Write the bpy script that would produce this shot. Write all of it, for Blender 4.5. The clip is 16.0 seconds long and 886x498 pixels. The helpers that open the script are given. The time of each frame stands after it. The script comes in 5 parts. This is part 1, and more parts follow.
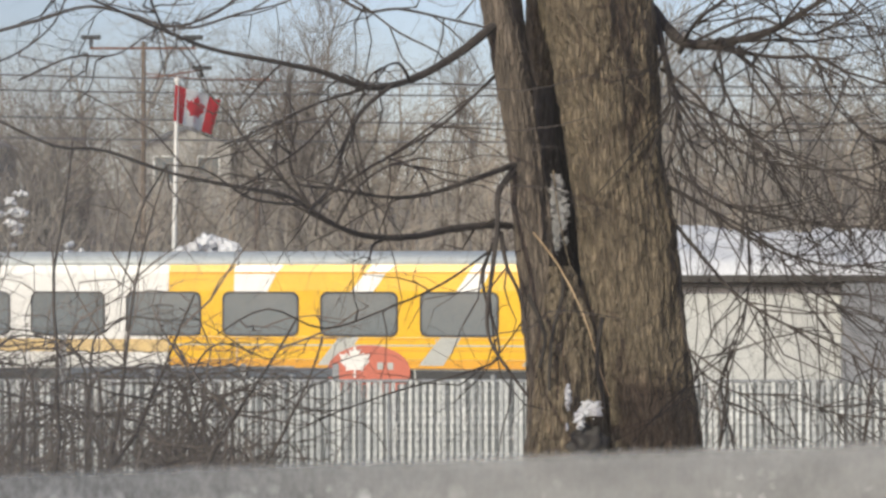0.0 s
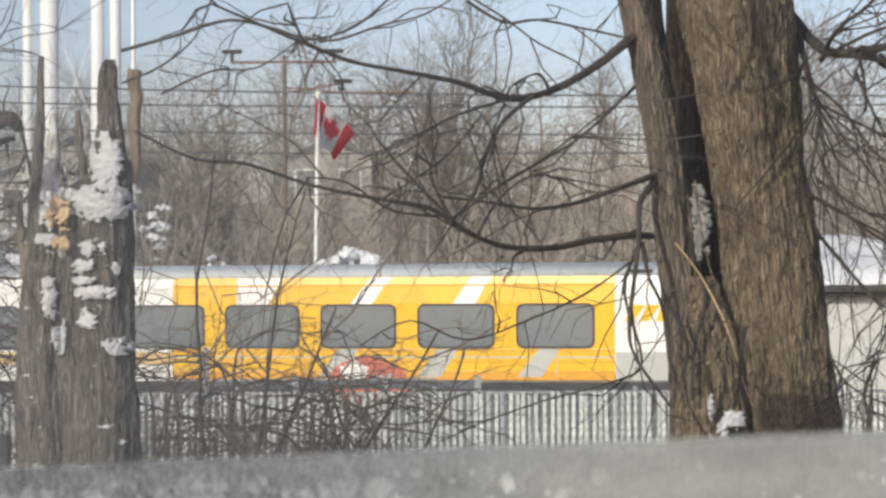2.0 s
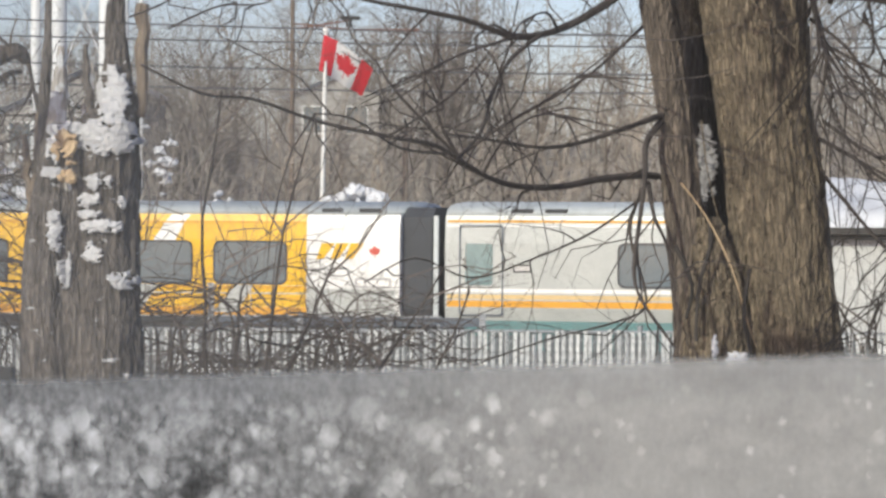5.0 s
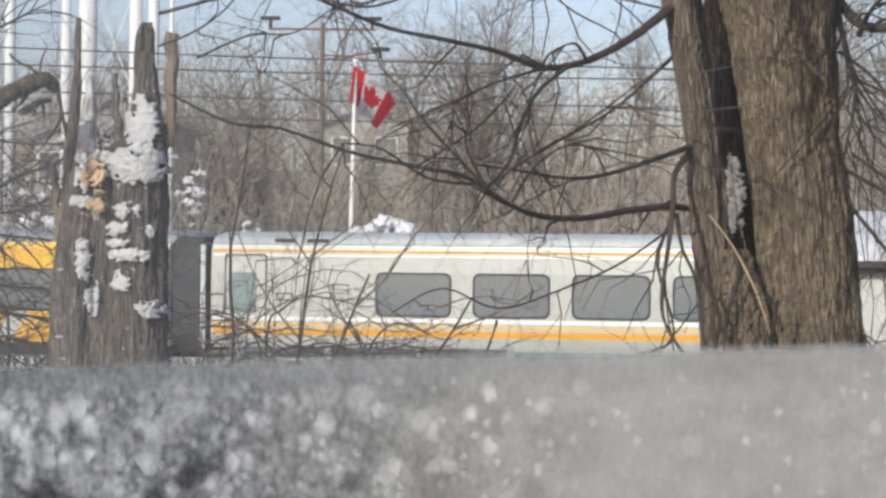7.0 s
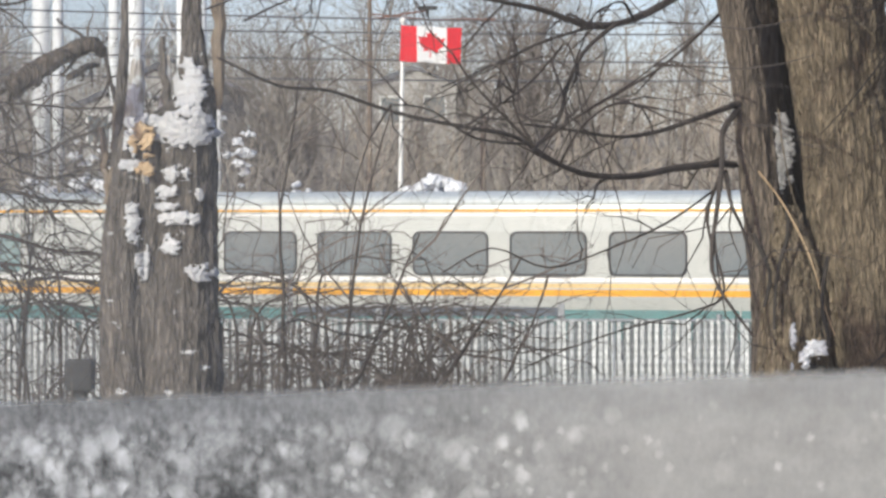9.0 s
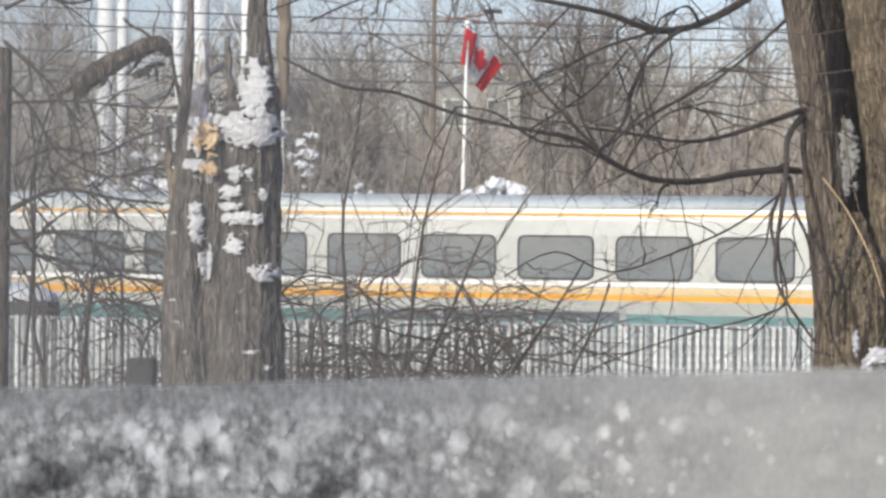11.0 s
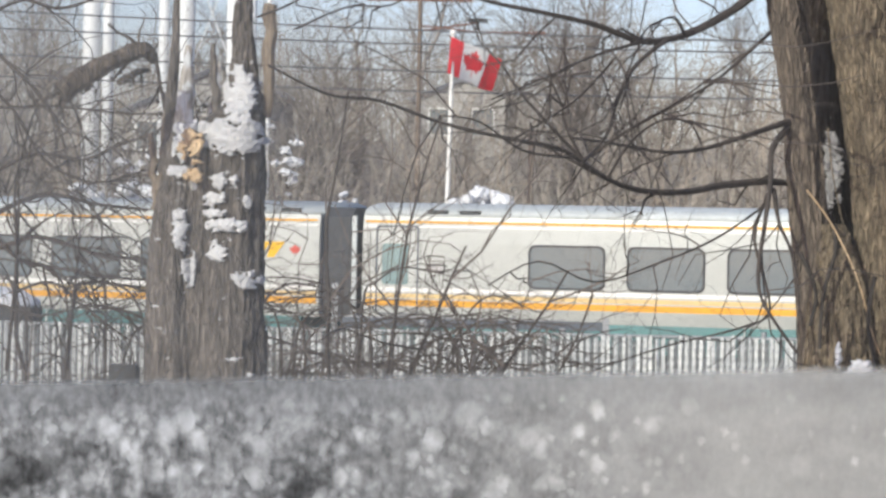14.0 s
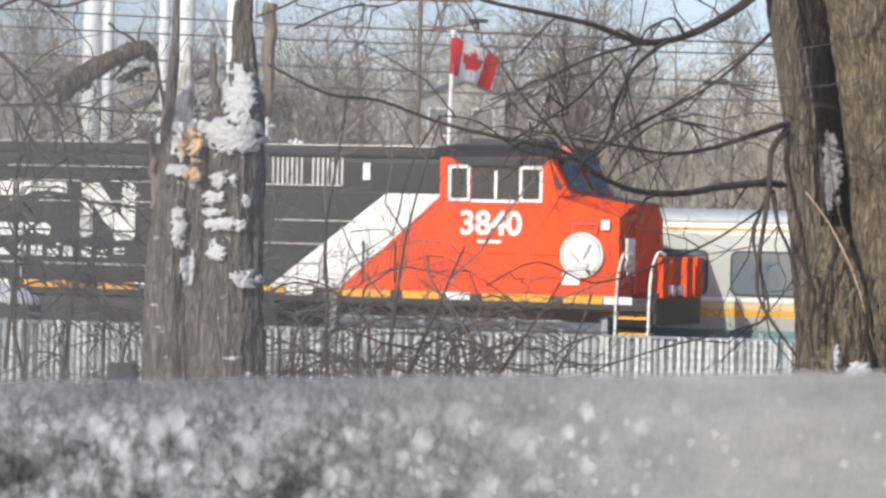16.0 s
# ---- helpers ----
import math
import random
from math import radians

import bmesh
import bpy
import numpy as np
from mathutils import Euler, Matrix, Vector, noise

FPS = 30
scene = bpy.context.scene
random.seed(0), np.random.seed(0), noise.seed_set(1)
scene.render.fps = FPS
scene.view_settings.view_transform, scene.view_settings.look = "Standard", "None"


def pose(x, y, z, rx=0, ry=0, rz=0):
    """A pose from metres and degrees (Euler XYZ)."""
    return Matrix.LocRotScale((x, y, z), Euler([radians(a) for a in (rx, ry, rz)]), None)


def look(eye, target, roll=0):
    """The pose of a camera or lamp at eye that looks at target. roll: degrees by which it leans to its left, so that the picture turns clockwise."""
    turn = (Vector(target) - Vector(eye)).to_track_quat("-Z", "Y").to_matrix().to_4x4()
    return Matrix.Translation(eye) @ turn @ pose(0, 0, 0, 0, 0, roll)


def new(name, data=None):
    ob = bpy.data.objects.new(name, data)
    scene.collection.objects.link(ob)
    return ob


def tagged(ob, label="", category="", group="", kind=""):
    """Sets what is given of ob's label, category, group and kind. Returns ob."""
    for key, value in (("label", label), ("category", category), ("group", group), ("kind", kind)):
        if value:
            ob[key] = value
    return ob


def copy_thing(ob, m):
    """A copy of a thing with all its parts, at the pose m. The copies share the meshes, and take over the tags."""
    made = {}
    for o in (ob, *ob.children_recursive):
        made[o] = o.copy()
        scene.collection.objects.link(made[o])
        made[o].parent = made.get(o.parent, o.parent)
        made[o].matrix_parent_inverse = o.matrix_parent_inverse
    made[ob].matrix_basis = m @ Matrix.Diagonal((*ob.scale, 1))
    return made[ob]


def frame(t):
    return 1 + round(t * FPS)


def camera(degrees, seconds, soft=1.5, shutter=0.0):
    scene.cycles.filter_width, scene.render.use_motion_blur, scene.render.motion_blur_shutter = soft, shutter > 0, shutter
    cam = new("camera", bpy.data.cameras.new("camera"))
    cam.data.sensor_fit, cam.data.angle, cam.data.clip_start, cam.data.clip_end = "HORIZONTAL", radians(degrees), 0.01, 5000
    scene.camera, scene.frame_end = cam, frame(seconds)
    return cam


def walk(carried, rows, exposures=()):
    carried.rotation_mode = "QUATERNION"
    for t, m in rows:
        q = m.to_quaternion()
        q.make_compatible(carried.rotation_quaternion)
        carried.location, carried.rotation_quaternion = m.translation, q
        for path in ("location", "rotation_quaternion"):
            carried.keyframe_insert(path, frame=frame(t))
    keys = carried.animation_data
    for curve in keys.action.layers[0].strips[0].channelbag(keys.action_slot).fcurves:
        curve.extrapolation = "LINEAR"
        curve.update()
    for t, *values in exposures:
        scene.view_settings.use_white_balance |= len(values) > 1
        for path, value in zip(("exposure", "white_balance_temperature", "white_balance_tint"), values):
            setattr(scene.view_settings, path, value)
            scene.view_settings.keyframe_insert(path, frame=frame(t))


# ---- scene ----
cam = camera(14.0, 16.0, soft=2.8, shutter=0.0)


def view(x, z, yaw, pitch, roll):
    """A carried camera's pose: yaw to the left, pitch up, roll as look() has it, in degrees."""
    return pose(x, 0, z, 90 + pitch, 0, yaw) @ pose(0, 0, 0, 0, 0, roll)


PATH = (
    (0, -0.0123, 3.0552, 0.000, 0.440, 0.000),
    (0.5, -0.0123, 3.0555, 0.177, 0.515, 0.021),
    (1, -0.0123, 3.0542, 0.628, 0.585, -0.147),
    (1.4, -0.0123, 3.0531, 2.180, 0.735, -0.235),
    (1.5, -0.0123, 3.0529, 2.232, 0.750, -0.250),
    (2, -0.0123, 3.0505, 2.246, 0.638, -0.346),
    (2.5, -0.0125, 3.0495, 2.200, -0.137, -0.054),
    (3, -0.0118, 3.0503, 2.183, -0.441, 0.203),
    (5.5, -0.0071, 3.0464, 2.469, -0.249, 0.408),
    (6, -0.0004, 3.0450, 3.513, 0.228, -0.187),
    (6.5, -0.0039, 3.0422, 3.049, 0.270, 0.103),
    (7, -0.0039, 3.0403, 2.803, 0.158, 0.618),
    (7.5, -0.0020, 3.0450, 2.729, -0.283, 0.643),
)
PATH_LATER = (
    (8, -0.0003, 3.0501, 3.107, -0.533, -0.001),
    (8.5, 0.0000, 3.0525, 3.502, -0.500, -0.177),
    (9, -0.0006, 3.0522, 3.594, -0.514, -0.071),
    (9.5, -0.0014, 3.0513, 4.269, -0.478, -0.011),
    (9.7, -0.0018, 3.0511, 4.475, -0.478, 0.030),
    (11.8, -0.0096, 3.0491, 4.394, -0.424, 0.800),
    (12, -0.0095, 3.0490, 4.349, -0.408, 0.826),
    (12.5, -0.0088, 3.0487, 4.351, -0.401, 0.929),
    (13, -0.0081, 3.0483, 4.328, -0.374, 1.020),
    (13.5, -0.0067, 3.0480, 4.329, -0.348, 1.133),
    (14, -0.0063, 3.0479, 4.318, -0.322, 1.085),
    (14.5, -0.0060, 3.0480, 4.263, -0.293, 1.105),
    (15, -0.0055, 3.0480, 4.271, -0.289, 1.026),
    (15.5, -0.0049, 3.0479, 4.271, -0.293, 1.241),
    (16, -0.0049, 3.0480, 4.304, -0.320, 1.365),
)
walk(cam, [(r[0], view(*r[1:])) for r in PATH + PATH_LATER], exposures=[(0, -0.28, 6650, 3.4), (1.6, -0.32, 6650, 3.4), (2.4, -0.10, 6600, 3.6), (6.5, -0.16, 6350, 4.0), (8, -0.10, 6320, 4.0), (9, 0.0, 6300, 3.8), (16, 0.04, 6280, 4.4)])

# ---- light: low winter sun from behind the camera's left shoulder, pale hazy sky ----
SUN_EL, SUN_AZ = 27.0, 28.0   # degrees; azimuth from straight behind towards the left
world = bpy.data.worlds.new("winter_sky")
scene.world = world
world.use_nodes = True
wn = world.node_tree
sky = wn.nodes.new("ShaderNodeTexSky")
sky.sky_type = "NISHITA"
sky.sun_disc = False
sky.sun_elevation = radians(SUN_EL)
sky.sun_rotation = radians(180 + SUN_AZ)
sky.air_density, sky.dust_density, sky.ozone_density = 0.75, 1.2, 1.0
tint = wn.nodes.new("ShaderNodeMix")   # the cool cast of the winter haze
tint.data_type, tint.blend_type = "RGBA", "MULTIPLY"
tint.inputs[0].default_value = 1.0
tint.inputs[7].default_value = (1.08, 0.955, 1.05, 1)
wn.links.new(sky.outputs[0], tint.inputs[6])
wn.links.new(tint.outputs[2], wn.nodes["Background"].inputs[0])
wn.nodes["Background"].inputs[1].default_value = 0.155
sun = new("sun", bpy.data.lights.new("sun", "SUN"))
sun.data.energy, sun.data.angle, sun.data.color = 3.7, radians(0.53), (1.0, 0.955, 0.83)
_d = Vector((-math.sin(radians(SUN_AZ)) * math.cos(radians(SUN_EL)), -math.cos(radians(SUN_AZ)) * math.cos(radians(SUN_EL)), math.sin(radians(SUN_EL))))
sun.matrix_world = look(_d * 60, (0, 0, 0))

# ---- materials ----


def mat(name, base, rough=0.7, var=0.2, scale=2.0, bump=0.2, metal=0.0, stretch=(1, 1, 1), fine=9.0, other=None, dist=0.02):
    """A surface with stains at one size and grain at another."""
    m = bpy.data.materials.new(name)
    m.use_nodes = True
    n, ln = m.node_tree.nodes, m.node_tree.links
    b = n["Principled BSDF"]
    b.inputs["Roughness"].default_value, b.inputs["Metallic"].default_value = rough, metal
    co, mp = n.new("ShaderNodeTexCoord"), n.new("ShaderNodeMapping")
    mp.inputs["Scale"].default_value = stretch
    ln.new(co.outputs["Object"], mp.inputs[0])
    big, small = n.new("ShaderNodeTexNoise"), n.new("ShaderNodeTexNoise")
    for t, s in ((big, scale), (small, scale * fine)):
        t.inputs["Scale"].default_value, t.inputs["Detail"].default_value = s, 4
        ln.new(mp.outputs[0], t.inputs[0])
    add = n.new("ShaderNodeMath")
    add.operation = "MULTIPLY_ADD"
    add.inputs[1].default_value, = (0.45,)
    ln.new(small.outputs[0], add.inputs[0])
    half = n.new("ShaderNodeMath")
    half.operation, half.inputs[1].default_value = "MULTIPLY", 0.55
    ln.new(big.outputs[0], half.inputs[0])
    ln.new(half.outputs[0], add.inputs[2])
    info, jit = n.new("ShaderNodeObjectInfo"), n.new("ShaderNodeMath")
    jit.operation, jit.inputs[1].default_value = "MULTIPLY_ADD", 0.08
    ln.new(info.outputs["Random"], jit.inputs[0])
    ln.new(add.outputs[0], jit.inputs[2])
    ramp = n.new("ShaderNodeValToRGB")
    lo = [max(0, c * (1 - var)) for c in base] if other is None else list(other)
    hi = [min(1, c * (1 + var)) for c in base]
    ramp.color_ramp.elements[0].position, ramp.color_ramp.elements[1].position = 0.33, 0.68
    ramp.color_ramp.elements[0].color, ramp.color_ramp.elements[1].color = (*lo, 1), (*hi, 1)
    ln.new(jit.outputs[0], ramp.inputs[0])
    ln.new(ramp.outputs[0], b.inputs["Base Color"])
    if bump:
        bp = n.new("ShaderNodeBump")
        bp.inputs["Strength"].default_value, bp.inputs["Distance"].default_value = bump, dist
        ln.new(add.outputs[0], bp.inputs["Height"])
        ln.new(bp.outputs[0], b.inputs["Normal"])
    return m


M_GROUND = mat("trampled_winter_ground", (0.20, 0.19, 0.18), 0.9, 0.1, 0.3, 0.5, other=(0.08, 0.07, 0.06))
M_HILL = mat("leaf_litter", (0.27, 0.242, 0.212), 0.95, 0.3, 0.35, 0.6, other=(0.09, 0.072, 0.063), fine=12)
M_SNOW = mat("snow", (0.71, 0.715, 0.73), 0.8, 0.06, 2.0, 0.5, other=(0.52, 0.53, 0.56))
M_BARK = mat("furrowed_bark", (0.257, 0.203, 0.138), 0.95, 0.2, 11.0, 1.0, stretch=(2.0, 2.0, 0.62), other=(0.110, 0.088, 0.064), fine=3, dist=0.05)
# wood so dark that it holds the shade of fork and seams
M_SHADE_WOOD = mat("shade_dark_wood", (0.045, 0.039, 0.035), 0.95, 0.3, 9.0, 0.8, stretch=(2, 2, 0.4), other=(0.014, 0.012, 0.011), fine=3)
M_SCAR = mat("weathered_grey_wood", (0.27, 0.265, 0.26), 0.9, 0.2, 16.0, 0.8, stretch=(2.4, 2.4, 0.3), other=(0.11, 0.105, 0.10), fine=3)
M_BARK_DARK = mat("dark_bark", (0.175, 0.140, 0.110), 0.95, 0.2, 9.0, 0.9, stretch=(2, 2, 0.3), other=(0.048, 0.040, 0.035), fine=4, dist=0.03)
M_TWIG = mat("dark_twig_bark", (0.060, 0.049, 0.043), 0.9, 0.3, 8.0, 0.2, other=(0.028, 0.023, 0.021))
M_WOODS = mat("woodland_twigs", (0.315, 0.285, 0.245), 0.95, 0.25, 0.8, 0.0, other=(0.155, 0.135, 0.118))
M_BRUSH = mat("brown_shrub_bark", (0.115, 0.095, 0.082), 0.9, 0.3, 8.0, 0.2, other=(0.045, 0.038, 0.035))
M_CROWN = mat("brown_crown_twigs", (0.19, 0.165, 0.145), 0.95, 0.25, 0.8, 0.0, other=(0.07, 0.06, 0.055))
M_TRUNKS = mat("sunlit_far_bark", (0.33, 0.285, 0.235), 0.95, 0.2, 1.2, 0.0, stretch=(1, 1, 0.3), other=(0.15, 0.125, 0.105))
M_WOODS_GREY = mat("grey_tree_bark", (0.265, 0.245, 0.222), 0.95, 0.25, 0.8, 0.0, other=(0.125, 0.11, 0.102))
M_STUMP = mat("snow_plastered_bark", (0.19, 0.165, 0.145), 0.95, 0.2, 9.0, 0.9, stretch=(2, 2, 0.3), other=(0.055, 0.048, 0.044), fine=4, dist=0.03)


def crack_bark(m, across, along, width, dark, tone):
    """Bark broken into long plates: dark fissures of their own shape and plates that differ in tone."""
    n, ln = m.node_tree.nodes, m.node_tree.links
    b = n["Principled BSDF"]
    under = b.inputs["Base Color"].links[0].from_socket
    co, mp, warp, add = n.new("ShaderNodeTexCoord"), n.new("ShaderNodeMapping"), n.new("ShaderNodeTexNoise"), n.new("ShaderNodeVectorMath")
    warp.inputs["Scale"].default_value, warp.inputs["Detail"].default_value = across * 0.35, 3
    add.operation = "MULTIPLY_ADD"
    add.inputs[1].default_value = (1.3 / across, 1.3 / across, 1.3 / across)
    mp.inputs["Scale"].default_value = (across, across, along)
    ln.new(co.outputs["Object"], warp.inputs[0])
    ln.new(warp.outputs["Color"], add.inputs[0])
    ln.new(co.outputs["Object"], add.inputs[2])
    ln.new(add.outputs[0], mp.inputs[0])
    edge, cell = n.new("ShaderNodeTexVoronoi"), n.new("ShaderNodeTexVoronoi")
    edge.feature = "DISTANCE_TO_EDGE"
    for v in (edge, cell):
        v.inputs["Scale"].default_value = 1.0
        ln.new(mp.outputs[0], v.inputs[0])
    sep, shade, gap = n.new("ShaderNodeSeparateColor"), n.new("ShaderNodeMapRange"), n.new("ShaderNodeMapRange")
    ln.new(cell.outputs["Color"], sep.inputs[0])
    ln.new(sep.outputs[0], shade.inputs[0])
    shade.inputs[3].default_value, shade.inputs[4].default_value = 1 - tone, 1 + tone
    ln.new(edge.outputs["Distance"], gap.inputs[0])
    gap.inputs[1].default_value, gap.inputs[2].default_value = 0.02, width
    gap.inputs[3].default_value, gap.inputs[4].default_value = dark, 1.0
    both, mul = n.new("ShaderNodeMath"), n.new("ShaderNodeVectorMath")
    both.operation, mul.operation = "MULTIPLY", "SCALE"
    ln.new(shade.outputs[0], both.inputs[0])
    ln.new(gap.outputs[0], both.inputs[1])
    ln.new(under, mul.inputs[0])
    ln.new(both.outputs[0], mul.inputs["Scale"])
    ln.new(mul.outputs[0], b.inputs["Base Color"])
    bp = n.new("ShaderNodeBump")
    bp.inputs["Strength"].default_value, bp.inputs["Distance"].default_value = 0.8, 0.03
    ln.new(gap.outputs[0], bp.inputs["Height"])
    ln.new(b.inputs["Normal"].links[0].from_socket, bp.inputs["Normal"])
    ln.new(bp.outputs[0], b.inputs["Normal"])


crack_bark(M_BARK, 48.0, 7.0, 0.26, 0.60, 0.20)
crack_bark(M_BARK_DARK, 40.0, 4.5, 0.20, 0.65, 0.15)
crack_bark(M_STUMP, 42.0, 7.0, 0.22, 0.65, 0.18)


def plaster_snow(m, scale, stretch, lo, hi):
    """Old wind-driven snow sticking to a surface in patches of their own shape."""
    n, ln = m.node_tree.nodes, m.node_tree.links
    b = n["Principled BSDF"]
    under = b.inputs["Base Color"].links[0].from_socket
    co, mp, t, rp, mx = n.new("ShaderNodeTexCoord"), n.new("ShaderNodeMapping"), n.new("ShaderNodeTexNoise"), n.new("ShaderNodeMapRange"), n.new("ShaderNodeMix")
    mp.inputs["Scale"].default_value = stretch
    t.inputs["Scale"].default_value, t.inputs["Detail"].default_value, t.inputs["Roughness"].default_value = scale, 5, 0.6
    rp.inputs[1].default_value, rp.inputs[2].default_value = lo, hi
    mx.data_type = "RGBA"
    mx.inputs[7].default_value = (0.60, 0.605, 0.62, 1)
    ln.new(co.outputs["Object"], mp.inputs[0])
    ln.new(mp.outputs[0], t.inputs[0])
    ln.new(t.outputs[0], rp.inputs[0])
    ln.new(rp.outputs[0], mx.inputs[0])
    ln.new(under, mx.inputs[6])
    ln.new(mx.outputs[2], b.inputs["Base Color"])


plaster_snow(M_STUMP, 6.0, (0.8, 1, 1.7), 0.63, 0.67)
M_BLEACHED = mat("bleached_bare_wood", (0.50, 0.47, 0.43), 0.9, 0.15, 10.0, 0.6, stretch=(2, 2, 0.4), other=(0.22, 0.19, 0.165), fine=4)
plaster_snow(M_BLEACHED, 7.0, (1, 1, 0.8), 0.50, 0.56)
M_SNOW_OLD = mat("old_streaked_snow", (0.61, 0.61, 0.62), 0.85, 0.05, 9.0, 0.7, stretch=(0.8, 1, 3.0), other=(0.36, 0.36, 0.375), fine=3)
M_TORN = mat("torn_wood", (0.56, 0.42, 0.26), 0.85, 0.2, 6.0, 0.5, stretch=(2, 2, 0.4), other=(0.34, 0.22, 0.12))
M_SPLINTER = mat("weathered_splinter_wood", (0.21, 0.168, 0.128), 0.9, 0.2, 9.0, 0.6, stretch=(2, 2, 0.3), other=(0.11, 0.085, 0.065), fine=4)
M_CREAM = mat("cream_train_paint", (0.465, 0.475, 0.45), 0.35, 0.05, 0.8, 0.03, other=(0.40, 0.41, 0.39))
M_WHITE = mat("white_train_paint", (0.82, 0.81, 0.78), 0.35, 0.05, 0.8, 0.03, other=(0.72, 0.71, 0.68))
M_YELLOW = mat("golden_train_paint", (0.80, 0.475, 0.010), 0.35, 0.06, 0.8, 0.03, other=(0.74, 0.415, 0.008))
M_ORANGE = mat("amber_stripe_paint", (0.74, 0.36, 0.02), 0.4, 0.08, 2.0, 0.03, other=(0.58, 0.27, 0.02))
M_PALE_AMBER = mat("faded_amber_paint", (0.66, 0.47, 0.20), 0.5, 0.1, 1.5, 0.03, other=(0.55, 0.40, 0.20))
M_TEAL = mat("teal_skirt_paint", (0.05, 0.165, 0.165), 0.5, 0.15, 1.5, 0.05, other=(0.07, 0.13, 0.135))
M_ROOF = mat("grey_roof_metal", (0.54, 0.57, 0.565), 0.55, 0.1, 1.0, 0.05, other=(0.43, 0.455, 0.455))
M_RED = mat("red_paint", (0.55, 0.085, 0.06), 0.45, 0.08, 2.0, 0.03)
M_FADED_RED = mat("faded_red_paint", (0.52, 0.135, 0.085), 0.5, 0.08, 2.0, 0.03)
M_DARK = mat("dark_underframe", (0.035, 0.036, 0.038), 0.7, 0.3, 2.0, 0.1)
M_UNDER = mat("slate_beam_paint", (0.11, 0.125, 0.15), 0.7, 0.2, 2.0, 0.1)
M_RUBBER = mat("gangway_rubber", (0.055, 0.058, 0.064), 0.8, 0.2, 2.0, 0.2)
M_STEEL = mat("bare_steel", (0.42, 0.42, 0.42), 0.4, 0.15, 3.0, 0.05, metal=0.7)
M_GLASS = mat("tinted_window_glass", (0.105, 0.135, 0.155), 0.10, 0.2, 1.1, 0.0, other=(0.165, 0.19, 0.207))
M_CABGLASS = mat("dark_cab_glass", (0.012, 0.014, 0.02), 0.25, 0.3, 1.0, 0.0)
M_GLASS_TEAL = mat("door_glass", (0.20, 0.29, 0.30), 0.1, 0.2, 0.7, 0.0)
M_CN_RED = mat("vermilion_engine_paint", (0.86, 0.075, 0.003), 0.8, 0.06, 1.8, 0.06, other=(0.66, 0.052, 0.004), fine=6)
M_CN_BLACK = mat("black_engine_paint", (0.010, 0.011, 0.013), 0.6, 0.3, 1.2, 0.06, other=(0.022, 0.021, 0.021))
M_ENG_WHITE = mat("engine_white_paint", (0.80, 0.80, 0.78), 0.45, 0.06, 1.2, 0.04, other=(0.66, 0.65, 0.62))
M_SLAT = mat("pale_fence_slat", (0.66, 0.67, 0.655), 0.6, 0.1, 2.5, 0.1, other=(0.33, 0.34, 0.345))
# the dark of the fence gaps, put into a strip colour
M_GAP_SHADE = mat("fence_gap_shade", (0.15, 0.16, 0.165), 0.7, 0.2, 2.5, 0.1, other=(0.075, 0.08, 0.085))
M_GALV = mat("galvanised_steel", (0.33, 0.34, 0.35), 0.5, 0.15, 3.0, 0.05, metal=0.5)
M_WALL = mat("pale_shed_siding", (0.57, 0.57, 0.54), 0.7, 0.06, 0.6, 0.1, other=(0.40, 0.40, 0.385))
# eave trim; also the painted shade of the great tree's foot hollow
M_TRIM = mat("dark_trim_and_shade", (0.06, 0.055, 0.05), 0.7, 0.2, 2.0, 0.1)
M_POLE = mat("white_pole_paint", (0.78, 0.77, 0.74), 0.45, 0.06, 2.0, 0.03)
M_WOODPOLE = mat("weathered_pole_wood", (0.16, 0.125, 0.10), 0.9, 0.2, 3.0, 0.2)
M_RUSTY = mat("brown_lamp_steel", (0.19, 0.10, 0.075), 0.7, 0.2, 3.0, 0.1)
M_TOWER = mat("white_tower_steel", (0.80, 0.82, 0.83), 0.5, 0.05, 0.5, 0.0)
M_SIDING = mat("house_siding", (0.42, 0.405, 0.385), 0.8, 0.1, 1.0, 0.1, other=(0.31, 0.30, 0.285))
# the bay's shade is put into this darker grey
M_SHADED_BAY = mat("shaded_bay_siding", (0.24, 0.245, 0.26), 0.7, 0.1, 0.8, 0.1, other=(0.17, 0.175, 0.19))
M_HROOF = mat("house_roof", (0.50, 0.50, 0.50), 0.8, 0.15, 1.0, 0.1, other=(0.34, 0.33, 0.32))
M_BALLAST = mat("track_ballast", (0.22, 0.20, 0.18), 0.95, 0.3, 4.0, 0.8)
M_WIRE = mat("cable_sheath", (0.10, 0.10, 0.11), 0.7, 0.1, 2.0, 0.0)
M_FLAG_RED = mat("red_flag_cloth", (0.66, 0.030, 0.045), 0.85, 0.1, 3.0, 0.1)
M_FLAG_WHITE = mat("white_flag_cloth", (0.80, 0.79, 0.78), 0.85, 0.05, 3.0, 0.1)


